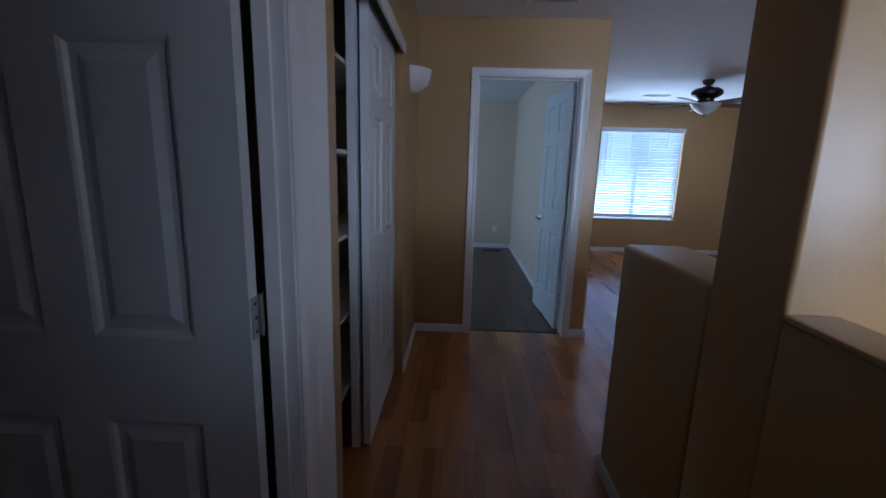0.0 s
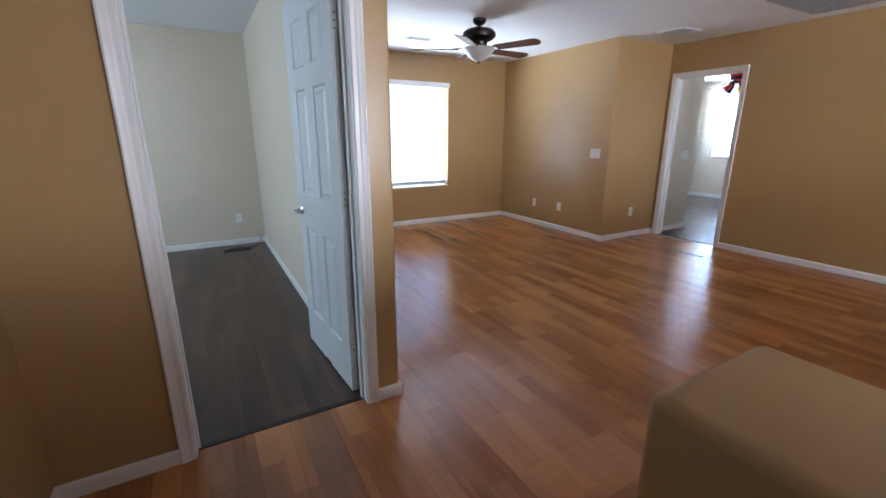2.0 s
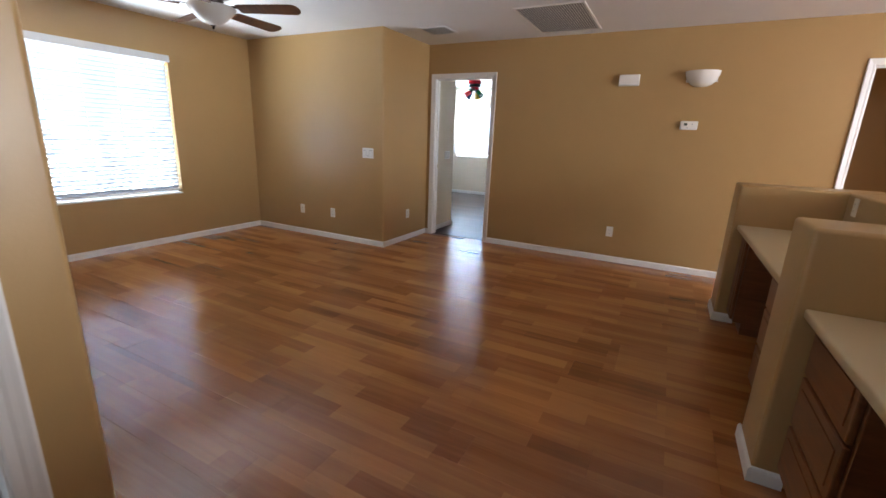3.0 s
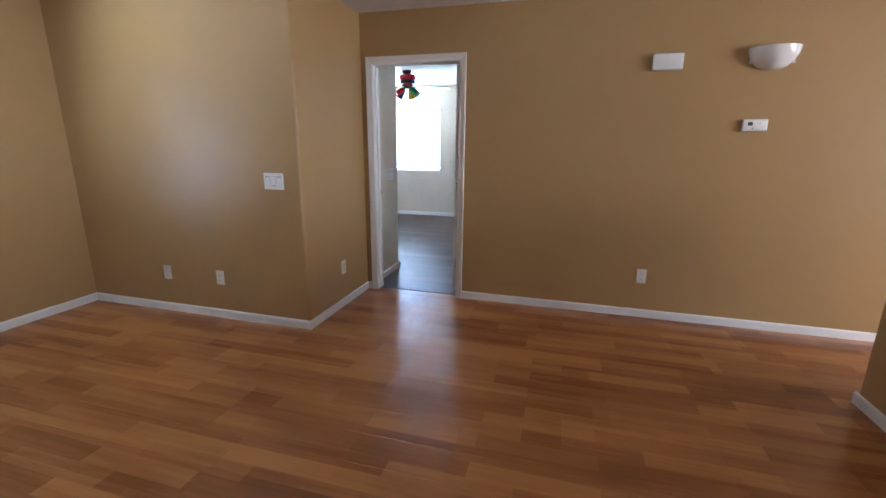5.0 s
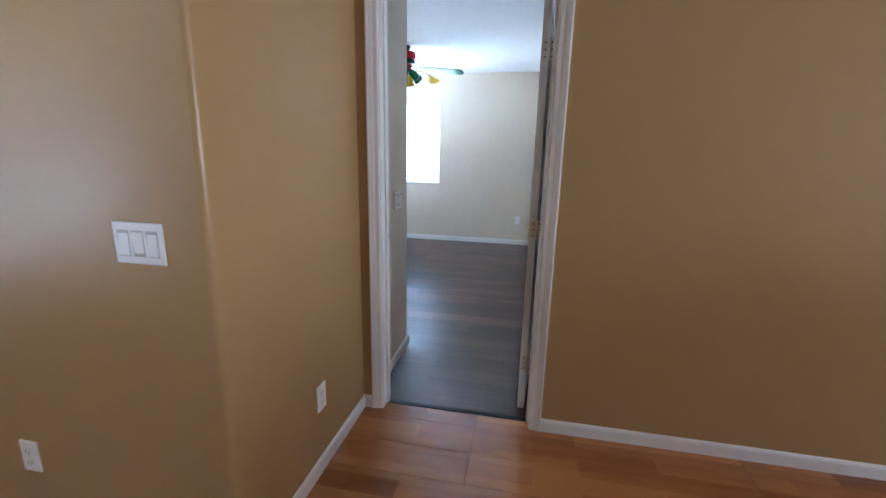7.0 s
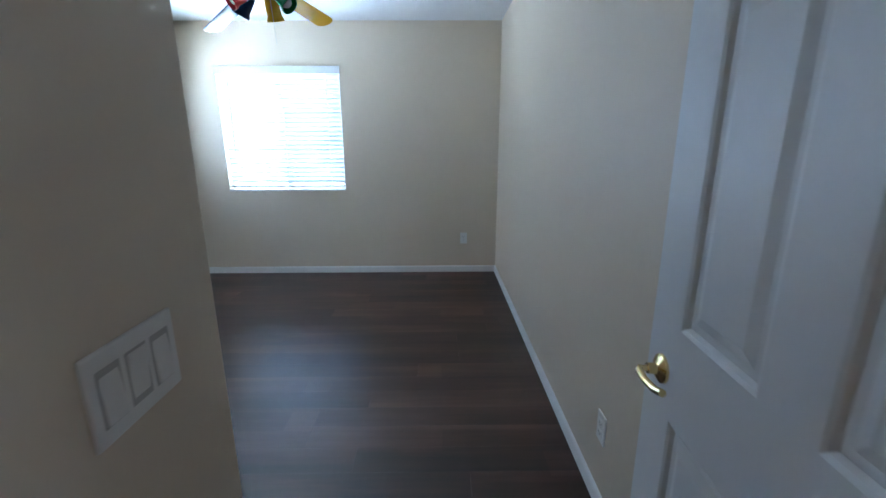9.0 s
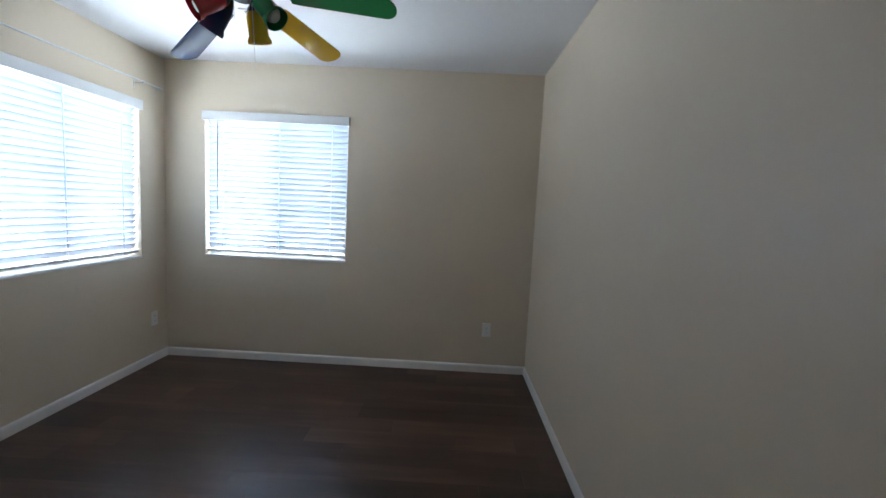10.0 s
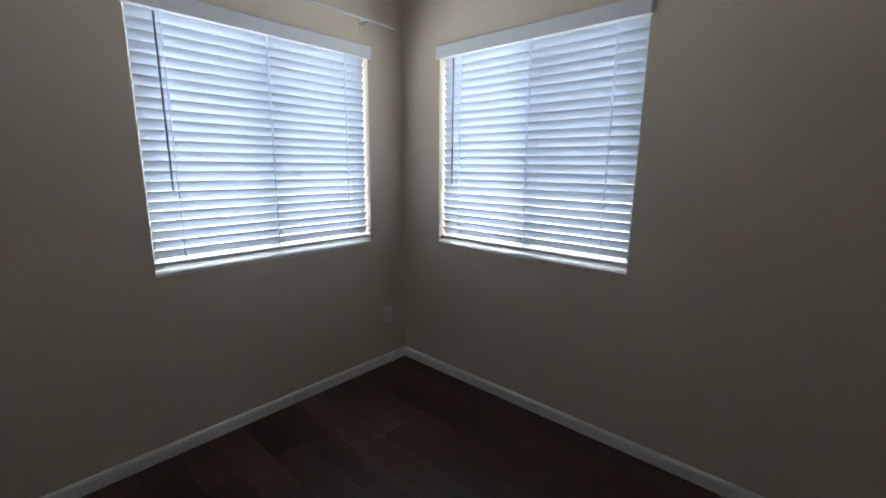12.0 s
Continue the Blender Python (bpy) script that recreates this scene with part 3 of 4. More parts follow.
def window(name, at, width, height, label, cords, wand_at, wand_len, pitch=0.0435, tilt=-58, screen=False):
    """A sliding window with a blind: local x along the wall, y outwards (0 at the inner wall face), z up from the sill."""
    win = thing(name, at, label, "window", "", "structure")
    f = part("window_frame", boxes((0, 0.04, 0.085, 0.145, 0, height), (width - 0.04, width, 0.085, 0.145, 0, height), (0.04, width - 0.04, 0.085, 0.145, 0, 0.04), (0.04, width - 0.04, 0.085, 0.145, height - 0.04, height), bevel=0.003), VINYL, win)
    part("mullion", boxes((width / 2 - 0.025, width / 2 + 0.025, 0.09, 0.14, 0.04, height - 0.04), bevel=0.003), VINYL, win)
    for a, b in ((0.04, width / 2 - 0.025), (width / 2 + 0.025, width - 0.04)):
        pane = part("pane", boxes((a, b, 0.112, 0.116, 0.04, height - 0.04)), GLASS, win)
        pane.visible_shadow = False
    if screen:
        part("insect_screen", boxes((width / 2 + 0.025, width - 0.04, 0.126, 0.1275, 0.04, height - 0.04)), SCREEN, win, "fine grey insect screen")
    part("window_sill", boxes((-0.002, width + 0.002, -0.006, 0.084, -0.012, 0.004), bevel=0.004), TRIM, win, "white painted sill")
    blind = thing("window_blind", at, "white two-inch slatted blind, lowered and half tilted", "blind", "window blinds")
    part("valance", boxes((-0.008, width + 0.008, -0.028, -0.012, height - 0.058, height + 0.012), (-0.008, 0.0, -0.013, 0.0, height - 0.058, height + 0.012), (width, width + 0.008, -0.013, 0.0, height - 0.058, height + 0.012), bevel=0.003), VINYL, blind, "white valance")
    part("headrail", boxes((0.006, width - 0.006, 0.010, 0.064, height - 0.052, height - 0.004), bevel=0.003), VINYL, blind)
    hd, n = 0.025, 6
    bm = bmesh.new()
    rings = []
    for x in (0.012, width - 0.012):
        top = [(-hd + 2 * hd * k / n, 0.0025 - 0.0035 * (2 * k / n - 1) ** 2) for k in range(n + 1)]
        rings.append([bm.verts.new((x, u, v)) for u, v in top + [(u, v - 0.0026) for u, v in reversed(top)]])
    m = len(rings[0])
    for k in range(m):
        bm.faces.new((rings[0][k], rings[0][(k + 1) % m], rings[1][(k + 1) % m], rings[1][k]))
    bm.faces.new(rings[0])
    bm.faces.new(rings[1][::-1])
    slat = mesh_of("slat", bm, SLAT, True)
    rnd = random.Random(int(width * 1000))
    z = height - 0.072
    while z > 0.064:
        part_of("slat", slat, blind, pose(0, 0.040, z, tilt + rnd.uniform(-1.6, 1.6), 0, 0) @ pose(0, 0, 0, 0, rnd.uniform(-0.06, 0.06), 0))
        z -= pitch
    part("bottom_rail", boxes((0.008, width - 0.008, 0.016, 0.064, 0.027, 0.047), bevel=0.004), VINYL, blind)
    for c in cords:
        for y in (0.012, 0.068):
            part("ladder_cord", tube([(c, y, 0.03), (c, y, height - 0.05)], 0.0036, 6), CORD, blind)
    part("wand", tube([(wand_at, 0.004, height - 0.06), (wand_at, 0.002, height - 0.06 - wand_len)], 0.0042, 8), plain_grey, blind, "clear grey tilt wand", None, True)
    return win


plain_grey = plain("grey_acrylic", (0.22, 0.24, 0.27), 0.2)
window("window_living", pose(W1[0], NY, W1[2]), W1[1] - W1[0], W1[3] - W1[2], "white vinyl sliding window behind a lowered blind", (0.228, 0.53, 0.835, 1.14), 0.12, 0.75, 0.0435, -55)
window("window_bedroom_north", pose(W2[0], BN, W2[2]), W2[1] - W2[0], W2[3] - W2[2], "white vinyl sliding window behind a lowered blind", (0.13, 0.585, 1.04), 0.105, 0.73)
window("window_bedroom_east", pose(BE, W3[1], W3[2], 0, 0, -90), W3[1] - W3[0], W3[3] - W3[2], "white vinyl sliding window behind a lowered blind", (0.15, 0.61, 1.04), 0.105, 0.72, screen=True)


def bare_window(name, at, width, height, label):
    win = thing(name, at, label, "window", "", "structure")
    part("window_frame", boxes((0, 0.05, 0.03, 0.09, 0, height), (width - 0.05, width, 0.03, 0.09, 0, height), (0.05, width - 0.05, 0.03, 0.09, 0, 0.05), (0.05, width - 0.05, 0.03, 0.09, height - 0.05, height), bevel=0.003), VINYL, win)
    part("mullion", boxes((width / 2 - 0.03, width / 2 + 0.03, 0.035, 0.085, 0.05, height - 0.05), bevel=0.003), VINYL, win)
    for a, b in ((0.05, width / 2 - 0.03), (width / 2 + 0.03, width - 0.05)):
        pane = part("pane", boxes((a, b, 0.055, 0.059, 0.05, height - 0.05)), GLASS, win)
        pane.visible_shadow = False


bare_window("window_kitchen", pose(WK[1], KS, WK[2], 0, 0, 180), WK[1] - WK[0], WK[3] - WK[2], "wide white vinyl sliding window")
bare_window("window_study", pose(-2.5, WR[0], WR[2], 0, 0, 90), WR[1] - WR[0], WR[3] - WR[2], "white vinyl sliding window")

# ---- closet with sliding doors ----
six_panel_leaf("closet_door", pose(-0.455, 1.985, 0.012, 0, 0, 90), 0.745, 2.01, "white six-panel sliding closet door, slid open")
six_panel_leaf("closet_door", pose(-0.505, 1.955, 0.012, 0, 0, 90), 0.745, 2.01, "white six-panel sliding closet door behind its twin")
pull = thing("closet_pull", pose(-0.4555 + 0.036, 2.66, 0.95, 0, 90, 0), "small steel pull knob on the closet door", "knob")
part("knob", lathe([(0, 0), (0.013, 0), (0.010, 0.004), (0.006, 0.010), (0.013, 0.018), (0.014, 0.024), (0.008, 0.029), (0, 0.030)], 20), STEEL, pull, "", None, True)
part("plate", lathe([(0, -0.001), (0.020, -0.001), (0.019, 0.002), (0, 0.002)], 20), STEEL, pull, "", None, True)
setting("closet_track", boxes((-0.515, -0.410, 1.31, 2.735, 2.018, 2.05), bevel=0.002), SLOT, "dark metal top track of the sliding closet doors", "track")
setting("closet_header", boxes((-0.409, -0.394, 1.31, 2.735, 1.985, 2.05), bevel=0.003), TRIM, "white fascia board over the closet doors", "trim")
shelf_me = mesh_of("shelf", boxes((-0.798, -0.55, 1.302, 2.743, -0.009, 0.009), bevel=0.002), SHELF)
for z in (0.33, 0.69, 1.05, 1.41, 1.77):
    ob = new("closet_shelf", shelf_me)
    ob.location = (0, 0, z)
    tagged(ob, "white painted wooden shelf, empty, fixed in the closet", "shelf", "closet shelves")

# ---- desks between the wing walls ----


def drawer_front(name, parent, x0, x1, y, z0, z1):
    d = part(name, boxes((x0, x1, y, y + 0.02, z0, z1), bevel=0.005), CABINET, parent)
    part("drawer_panel", boxes((x0 + 0.035, x1 - 0.035, y + 0.0195, y + 0.024, z0 + 0.035, z1 - 0.035), bevel=0.003), CABINET, d)
    return d


def desk(x0, x1, units, label):
    """A worktop between two wing walls, on drawer units, with open knee space between."""
    top = part("desk_worktop", boxes((x0 + 0.003, x1 - 0.003, 1.288, 1.86, 0.735, 0.772), bevel=0.010, segments=3), COUNTER, None, "", None, True)
    tagged(top, label, "worktop", "desk worktops")
    rail = part("desk_apron", boxes((x0 + 0.01, x1 - 0.01, 1.74, 1.76, 0.62, 0.733), bevel=0.003), CABINET)
    tagged(rail, "brown stained wooden apron under the worktop", "apron", "desk aprons")
    for a, b, drawers in units:
        u = thing("drawer_unit", pose(0, 0, 0), "brown stained wooden desk drawer unit", "drawer unit", "desk drawer units")
        part("body", boxes((a, b, 1.29, 1.795, 0.09, 0.733), (a + 0.01, b - 0.01, 1.29, 1.74, 0.0, 0.09), bevel=0.003), CABINET, u)
        h = 0.63 / drawers
        for k in range(drawers):
            drawer_front("drawer_front", u, a + 0.012, b - 0.012, 1.796, 0.10 + k * h + 0.006, 0.10 + (k + 1) * h - 0.006)


desk(0.88, 2.495, ((2.03, 2.49, 3), (0.885, 1.10, 1)), "beige laminate desk worktop beside the hall")
desk(2.79, 4.372, ((2.795, 3.26, 3), (4.14, 4.368, 1)), "beige laminate desk worktop with knee space below")

# ---- ceiling fittings ----


def vent(x, y, w, d, label, slats, turn=0, name="ceiling_vent"):
    v = thing(name, pose(x, y, CEIL, 0, 0, turn), label, "vent", "ceiling vents")
    b = 0.022
    part("frame", boxes((-w / 2, -w / 2 + b, -d / 2, d / 2, -0.010, 0.002), (w / 2 - b, w / 2, -d / 2, d / 2, -0.010, 0.002), (-w / 2 + b, w / 2 - b, -d / 2, -d / 2 + b, -0.010, 0.002), (-w / 2 + b, w / 2 - b, d / 2 - b, d / 2, -0.010, 0.002), bevel=0.003), TRIM, v)
    part("backing", boxes((-w / 2 + 0.01, w / 2 - 0.01, -d / 2 + 0.01, d / 2 - 0.01, -0.002, 0.0015)), DUCT, v)
    blade = mesh_of("slat", boxes((-w / 2 + b, w / 2 - b, -0.008, 0.008, -0.0008, 0.0008)), TRIM)
    for k in range(slats):
        part_of("slat", blade, v, pose(0, -d / 2 + b + (d - 2 * b) * (k + 0.5) / slats, -0.007, 38))


vent(2.69, 6.58, 0.36, 0.16, "white louvred ceiling supply vent in the living room", 6)
vent(0.50, 3.13, 0.36, 0.16, "white louvred ceiling supply vent in the hall", 6)
vent(5.02, 4.82, 0.32, 0.32, "square white louvred ceiling vent near the bedroom door", 10)
vent(4.99, 3.50, 0.94, 0.62, "large white return air grille in the ceiling", 26, 0, "return_grille")
vent(9.25, 6.16, 0.30, 0.18, "white louvred ceiling vent in the bedroom", 7)


def blade_mesh(name, r0, r1, w0, w1, material, t=0.007):
    """A fan blade along x, slightly flared, with a rounded tip."""
    bm = bmesh.new()
    pts = [(r0, -w0 / 2), (r0 + 0.02, -w0 / 2 - 0.004)]
    pts += [(r1 - w1 * 0.42, -w1 / 2)]
    for k in range(1, 12):
        a = -math.pi / 2 + math.pi * k / 12
        pts.append((r1 - w1 * 0.42 + math.cos(a) * w1 * 0.42, math.sin(a) * w1 / 2))
    pts += [(r1 - w1 * 0.42, w1 / 2), (r0 + 0.02, w0 / 2 + 0.004), (r0, w0 / 2)]
    lo = [bm.verts.new((x, y, -t / 2)) for x, y in pts]
    hi = [bm.verts.new((x, y, t / 2)) for x, y in pts]
    bm.faces.new(lo[::-1])
    bm.faces.new(hi)
    n = len(pts)
    for k in range(n):
        bm.faces.new((lo[k], lo[(k + 1) % n], hi[(k + 1) % n], hi[k]))
    bmesh.ops.bevel(bm, geom=[e for e in bm.edges if abs(e.verts[0].co.z - e.verts[1].co.z) < 1e-6], offset=0.002, segments=2, affect="EDGES")
    return mesh_of(name, bm, material, True)


def fan_base(at, label, metal, motor_mat, drop, motor):
    fan = thing("ceiling_fan", at, label, "ceiling fan")
    part("canopy", lathe([(0, 0), (0.066, 0), (0.068, -0.012), (0.060, -0.035), (0.036, -0.055), (0.018, -0.062), (0, -0.062)], 32), metal, fan, "", None, True)
    part("downrod", lathe([(0, -0.05), (0.013, -0.05), (0.013, -drop), (0, -drop)], 16), metal, fan, "", None, True)
    part("motor", lathe([(r, z - drop) for r, z in motor], 40), motor_mat, fan, "", None, True)
    return fan


def living_fan():
    f = fan_base(pose(2.82, 5.50, CEIL), "bronze ceiling fan with five walnut blades and a frosted bowl light", BRONZE, BRONZE, 0.075,
                 [(0, 0), (0.05, 0.0), (0.065, -0.012), (0.13, -0.022), (0.162, -0.048), (0.168, -0.07), (0.160, -0.095), (0.12, -0.122), (0.085, -0.135), (0.08, -0.165), (0.10, -0.178), (0.10, -0.19), (0, -0.19)])
    me = blade_mesh("blade", 0.20, 0.665, 0.10, 0.135, BLADEWOOD)
    iron = mesh_of("blade_iron", boxes((0.085, 0.24, -0.014, 0.014, -0.006, 0.0), (0.20, 0.27, -0.036, 0.036, -0.010, -0.004), bevel=0.004), BRONZE, True)
    for k in range(5):
        a = -67 + 72 * k
        b = part_of("blade", me, f, pose(0, 0, -0.275, 0, 0, a) @ pose(0, 0, 0, -13, 0, 0))
        part_of("blade_iron", iron, f, pose(0, 0, -0.262, 0, 0, a) @ pose(0, 0, 0, -13, 0, 0))
    part("bowl", lathe([(0, -0.388), (0.03, -0.386), (0.07, -0.370), (0.11, -0.338), (0.145, -0.300), (0.165, -0.268), (0.160, -0.264), (0.13, -0.285), (0, -0.30)], 40), FROST, f, "frosted glass bowl", None, True)
    part("fitter", lathe([(0, -0.26), (0.06, -0.26), (0.07, -0.272), (0.0, -0.29)], 24), BRONZE, f, "", None, True)
    part("finial", lathe([(0, -0.415), (0.006, -0.412), (0.010, -0.402), (0.007, -0.394), (0.018, -0.389), (0.016, -0.383), (0, -0.382)], 16), BRONZE, f, "", None, True)


def bedroom_fan():
    f = fan_base(pose(8.43, 5.895, CEIL - 0.002, -3, 0, 0), "ceiling fan with red, green, yellow and blue blades and spotlights", BLACKM, RED, 0.060,
                 [(0, 0), (0.04, 0.0), (0.115, -0.008), (0.122, -0.02), (0.122, -0.06), (0.112, -0.072), (0.07, -0.082), (0, -0.082)])
    part("motor_band", lathe([(0, -0.135), (0.10, -0.135), (0.112, -0.147), (0.112, -0.177), (0.10, -0.187), (0, -0.187)], 40), BLACKM, f, "", None, True)
    for a, m, droop, pitch in ((-91.4, GREEN, 9, -13), (-19.4, YELLOW, 7.5, -12), (54, BLUE, 13.5, -5), (124.6, RED, 12, -11), (196.6, GREEN, 9, -12)):
        lean = pose(0, 0, -0.208, 0, 0, a) @ pose(0, 0, 0, 0, droop, 0) @ pose(0, 0, 0, pitch, 0, 0)
        part("blade", bmesh_from(blade_mesh("blade", 0.19, 0.65, 0.105, 0.130, m)), m, f, "", lean, True)
        part("blade_iron", boxes((0.08, 0.20, -0.012, 0.012, 0.005, 0.012), (0.18, 0.25, -0.034, 0.034, 0.003, 0.009), bevel=0.003), BLACKM, f, "", lean, True)
    part("light_hub", lathe([(0, -0.236), (0.046, -0.236), (0.068, -0.228), (0.074, -0.212), (0.074, -0.18), (0, -0.18)], 32), RED, f, "red light fitter", None, True)
    part("hub_rim", lathe([(0, -0.252), (0.046, -0.252), (0.052, -0.246), (0.052, -0.232), (0, -0.232)], 32), SLOT, f, "black rim under the fitter", None, True)
    cone = [(0.026, 0.004), (0.034, -0.004), (0.039, -0.020), (0.041, -0.060), (0.042, -0.096), (0.047, -0.106), (0.050, -0.112), (0.050, -0.126), (0.047, -0.126), (0.045, -0.112), (0.038, -0.095), (0.036, -0.04), (0, -0.02)]
    for a, m, tip in ((-108, GREEN, 44), (-8, YELLOW, 14), (84, BLUE, 36), (128, RED, 58)):
        at = pose(0, 0, -0.268, 0, 0, a) @ pose(0.080, 0, 0, 0, -tip, 0)
        s = part("spot_shade", lathe(cone, 28), m, f, "", at, True)
        part("socket", lathe([(0, 0.034), (0.014, 0.034), (0.028, 0.014), (0.034, 0.0), (0, 0.0)], 20), BLACKM, s, "", None, True)
        part("bulb", lathe([(0, -0.118), (0.022, -0.114), (0.032, -0.098), (0.030, -0.074), (0.014, -0.04), (0, -0.03)], 20), FROST, s, "", None, True)
        c, d = math.cos(math.radians(a)), math.sin(math.radians(a))
        part("arm", tube([(0.04 * c, 0.04 * d, -0.245), (0.066 * c, 0.066 * d, -0.255), (0.078 * c, 0.078 * d, -0.268)], 0.006, 8), BLACKM, f, "", None, True)
    part("pull_chain", tube([(0.0, -0.035, -0.26), (0.002, -0.037, -0.42), (0.002, -0.038, -0.540)], 0.0013, 6), STEEL, f)
    part("pull_chain", tube([(-0.02, 0.03, -0.26), (-0.02, 0.032, -0.34)], 0.0013, 6), STEEL, f)


def bmesh_from(me):
    bm = bmesh.new()
    bm.from_mesh(me)
    return bm


living_fan()
bedroom_fan()


def sconce(x, y, turn, label, z=1.885):
    """A half-bowl uplight on the wall; local -y points into the room."""
    s = thing("wall_sconce", pose(x, y, z, 0, 0, turn), label, "wall lamp", "wall sconces")
    prof = [(0.0, 0.0), (0.05, 0.004), (0.09, 0.022), (0.125, 0.058), (0.145, 0.105), (0.152, 0.145), (0.146, 0.145), (0.138, 0.105), (0.115, 0.06), (0.08, 0.03), (0.0, 0.015)]
    bm = lathe(prof, 28, math.pi)
    for v in bm.verts:
        v.co.y = -v.co.y * 0.86
    part("shade", bm, CERAMIC, s, "white ceramic half bowl", None, True)
    part("back_plate", boxes((-0.135, 0.135, -0.004, 0.004, 0.045, 0.14), bevel=0.002), CERAMIC, s)


sconce(EX, 2.225, -90, "white ceramic half-bowl sconce on the tan living room wall")
sconce(HX, 3.11, 90, "white ceramic half-bowl sconce on the tan hall wall", 1.835)

# ---- wall plates and controls; local -y points into the room ----


def outlet(x, y, z, turn, label="white duplex electrical outlet on the wall"):
    o = thing("wall_outlet", pose(x, y, z, 0, 0, turn), label, "outlet", "wall outlets")
    part("plate", boxes((-0.036, 0.036, -0.006, 0.001, -0.058, 0.058), bevel=0.003), PLASTIC, o)
    for dz in (-0.02, 0.02):
        r = part("receptacle", boxes((-0.016, 0.016, -0.008, -0.004, dz - 0.014, dz + 0.014), bevel=0.002), PLASTIC, o)
        part("slot", boxes((-0.008, -0.006, -0.0085, -0.006, dz - 0.004, dz + 0.006), (0.006, 0.008, -0.0085, -0.006, dz - 0.004, dz + 0.005), (-0.002, 0.002, -0.0085, -0.006, dz - 0.010, dz - 0.007)), SLOT, r)
    part("screw", lathe([(0, 0), (0.003, 0), (0.002, 0.001), (0, 0.001)], 8), STEEL, o, "", pose(0, -0.006, 0, 90))


for spec in ((JX, 6.604, 0.333, -90), (JX, 6.081, 0.335, -90), (5.197, JY, 0.34, 0), (EX, 2.868, 0.349, -90), (4.20, 1.285, 0.985, 180),
             (BE, 4.63, 0.366, -90), (9.904, BN, 0.357, 0), (7.083, BS, 0.32, 180), (0.57, 7.41, 0.33, 0)):
    outlet(*spec)


def switch(x, y, z, turn, gangs, label):
    s = thing("light_switch", pose(x, y, z, 0, 0, turn), label, "switch", "light switches")
    w = 0.046 * gangs + 0.02
    part("plate", boxes((-w / 2, w / 2, -0.006, 0.001, -0.058, 0.058), bevel=0.003), PLASTIC, s)
    for k in range(gangs):
        cx = (k - (gangs - 1) / 2) * 0.046
        # shade round the rocker, painted as a thin grey box on the plate
        part("recess", boxes((cx - 0.0185, cx + 0.0185, -0.0066, -0.005, -0.0362, 0.0362)), PLATE_GAP_SHADE, s)
        part("rocker", boxes((cx - 0.0165, cx + 0.0165, -0.0085, -0.004, -0.034, 0.034), bevel=0.002), PLASTIC, s, "", pose(0, 0, 0, 4 if k % 2 else -4))


switch(JX, 5.515, 1.105, -90, 3, "white three-gang rocker light switch plate on the tan wall")
switch(6.225, SWY, 1.065, 0, 3, "white three-gang rocker light switch plate on the cream wall")

chime = thing("door_chime", pose(EX, 2.88, 1.96, 0, 0, -90), "white plastic door chime box on the tan wall", "door chime")
part("cover", boxes((-0.098, 0.098, -0.052, -0.004, -0.055, 0.055), bevel=0.008, segments=3), PLASTIC, chime, "", None, True)
part("base", boxes((-0.092, 0.092, -0.006, 0.002, -0.05, 0.05), bevel=0.002), PLASTIC, chime)

thermo = thing("thermostat", pose(EX, 2.268, 1.524, 0, 0, -90), "white wall thermostat with a small grey display", "thermostat")
part("cover", boxes((-0.078, 0.078, -0.028, 0.001, -0.042, 0.042), bevel=0.008, segments=3), PLASTIC, thermo, "", None, True)
part("display", boxes((-0.045, -0.015, -0.0295, -0.027, -0.002, 0.022), bevel=0.001), plain("lcd_grey", (0.10, 0.14, 0.12), 0.2), thermo, "grey display")
for bx, bz in ((0.028, 0.012), (-0.012, -0.022)):
    part("button", boxes((bx - 0.004, bx + 0.004, -0.030, -0.027, bz - 0.003, bz + 0.003), bevel=0.001), plain_grey, thermo)

rod = thing("curtain_rod", pose(0, BN, 2.170), "thin white metal curtain rod without curtains above the window", "curtain rod")
part("rod", tube([(8.38, -0.004, 0), (8.385, -0.06, 0), (8.405, -0.07, 0), (9.93, -0.07, 0), (9.95, -0.06, 0), (9.955, -0.004, 0)], 0.006, 8), VINYL, rod, "", None, True)
for bx in (8.56, 9.735):
    part("bracket", boxes((bx - 0.006, bx + 0.006, -0.078, 0.001, -0.012, -0.006), (bx - 0.006, bx + 0.006, -0.004, 0.001, -0.045, 0.03), (bx - 0.006, bx + 0.006, -0.080, -0.076, -0.012, 0.008), bevel=0.0015), VINYL, rod)

strike = thing("strike_plate", pose(5.765, 5.1855, 0.93, 0, 0, 0), "brass strike plate let into the white door jamb", "strike plate")
part("plate", boxes((-0.014, 0.014, -0.0015, 0.001, -0.03, 0.03), bevel=0.001), SATIN_BRASS, strike)
part("latch_hole", boxes((-0.004, 0.004, -0.002, 0.0, -0.009, 0.009)), SLOT, strike)

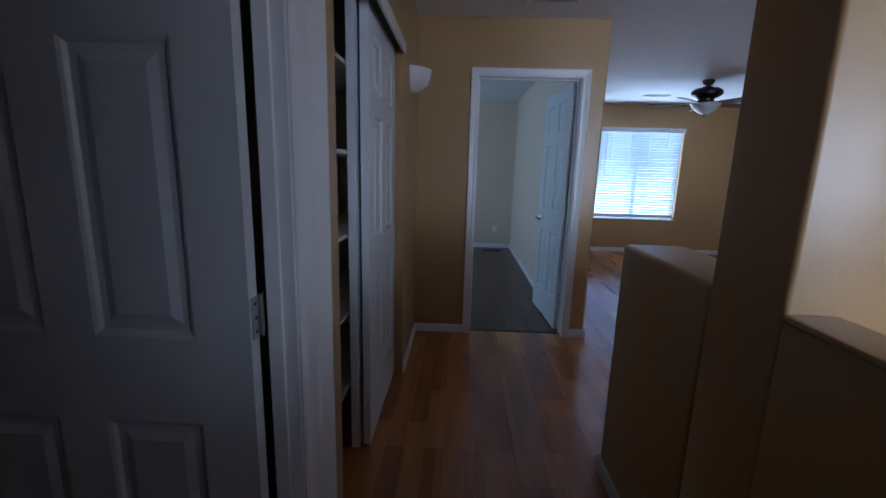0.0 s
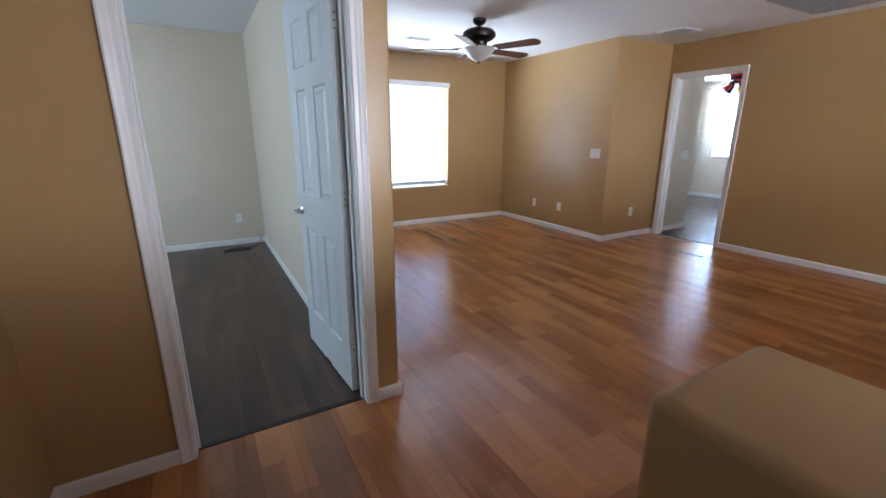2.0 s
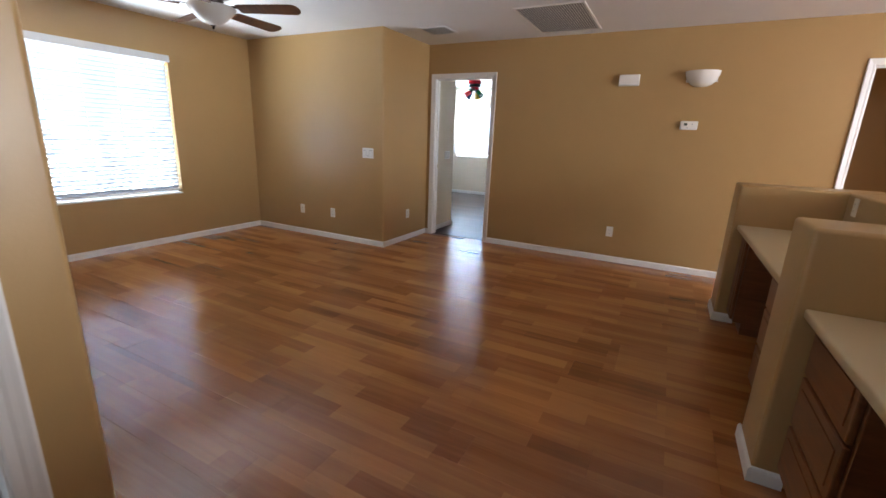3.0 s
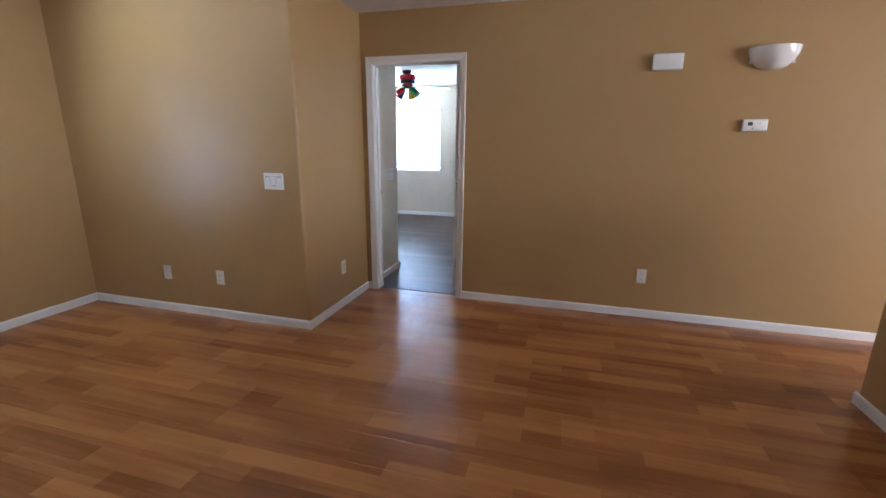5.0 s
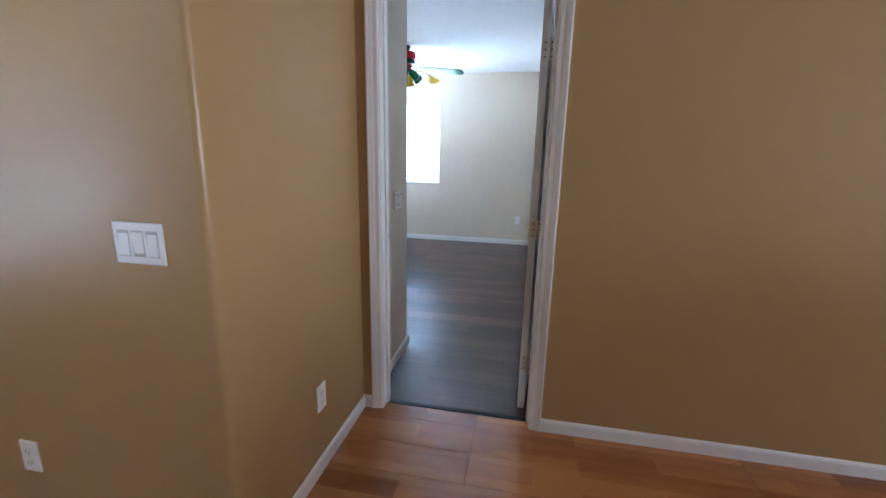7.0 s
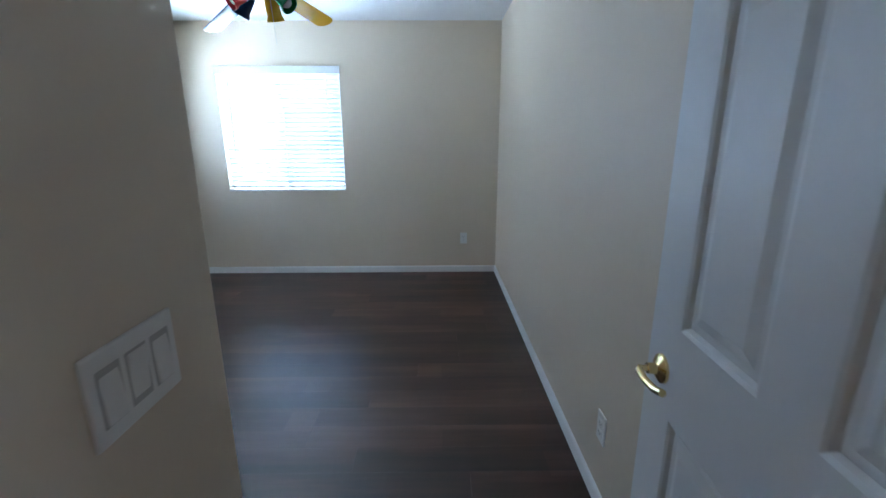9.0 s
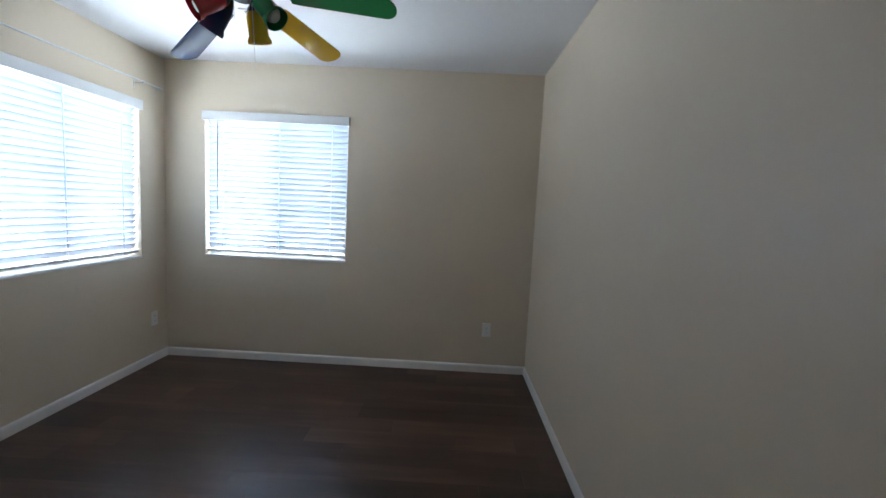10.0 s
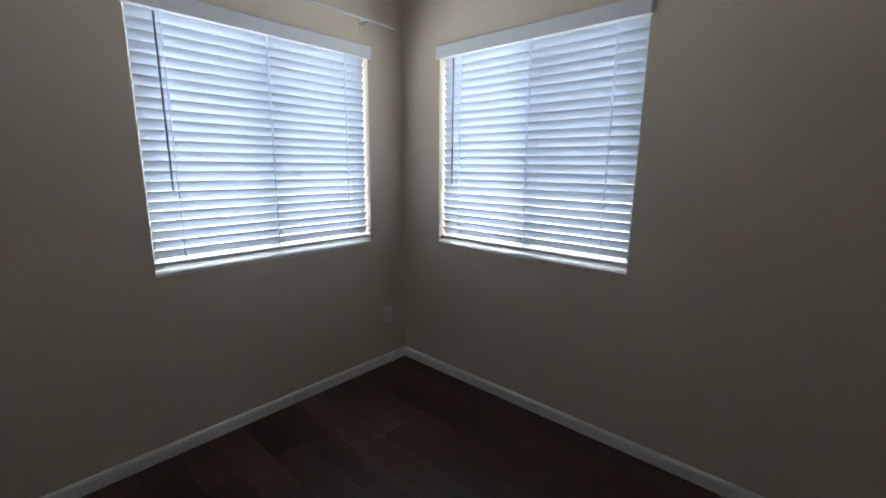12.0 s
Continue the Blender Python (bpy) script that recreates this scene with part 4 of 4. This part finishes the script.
register = thing("floor_register", pose(0.50, 7.10, 0.0), "dark metal floor register beside the wall", "floor vent")
part("frame", boxes((-0.15, 0.15, -0.055, -0.042, 0, 0.006), (-0.15, 0.15, 0.042, 0.055, 0, 0.006), (-0.15, -0.137, -0.042, 0.042, 0, 0.006), (0.137, 0.15, -0.042, 0.042, 0, 0.006), bevel=0.002), BLACKM, register)
fin = mesh_of("slat", boxes((-0.137, 0.137, -0.003, 0.003, 0.0, 0.005)), BLACKM)
for k in range(7):
    part_of("slat", fin, register, pose(0, -0.036 + 0.012 * k, 0))
wire = part("cable", tube([(0.80, 7.395, 0.10), (0.79, 7.36, 0.05), (0.77, 7.30, 0.012), (0.72, 7.20, 0.005), (0.62, 7.17, 0.005), (0.50, 7.21, 0.005), (0.42, 7.18, 0.005)], 0.0035, 6), BLACKM, None, "", None, True)
tagged(wire, "thin black cable lying on the dark floor by the wall", "cable")

# ---- floors and their boards ----
floor_oak = setting("floor_living", boxes((-0.52, 5.73, -2.6, 3.56, -0.06, -0.012), (0.93, 5.73, 3.56, 7.5, -0.06, -0.012)), OAK, "warm oak laminate floor of glossy boards", "floor")
floor_bed = setting("floor_bedroom", boxes((5.73, 10.15, 4.2, 7.4, -0.06, -0.012)), DARKWOOD, "dark brown vinyl plank floor", "floor")
floor_study = setting("floor_study", boxes((-2.55, 0.93, 3.56, 7.5, -0.06, -0.012)), DARKWOOD, "dark brown vinyl plank floor", "floor")
setting("floor_kitchen", boxes((0.74, 5.66, -2.6, 1.02, -0.012, 0.0)), OAK, "oak laminate floor", "floor")
setting("floor_closet", boxes((-0.80, -0.52, 1.3, 2.745, -0.06, 0.0), (-2.2, -0.52, -0.6, 1.2, -0.06, 0.0)), OAK, "oak laminate floor", "floor")
lay_planks(floor_oak, OAK, ((-0.52, 1.0, -1.4, 3.56), (1.0, 5.73, 1.02, 7.447)), 0.192, 1.22, 3, 0.0003)
lay_planks(floor_bed, DARKWOOD, ((5.73, 10.06, 4.29, 7.337),), 0.15, 1.22, 5, 0.0002)
lay_planks(floor_study, DARKWOOD, ((-0.95, 0.85, 3.56, 7.41),), 0.15, 1.22, 8, 0.0002)
setting("floor_study_rest", boxes((-2.55, -0.95, 3.6, 7.45, -0.011, 0.0)), DARKWOOD, "dark brown vinyl plank floor", "floor")
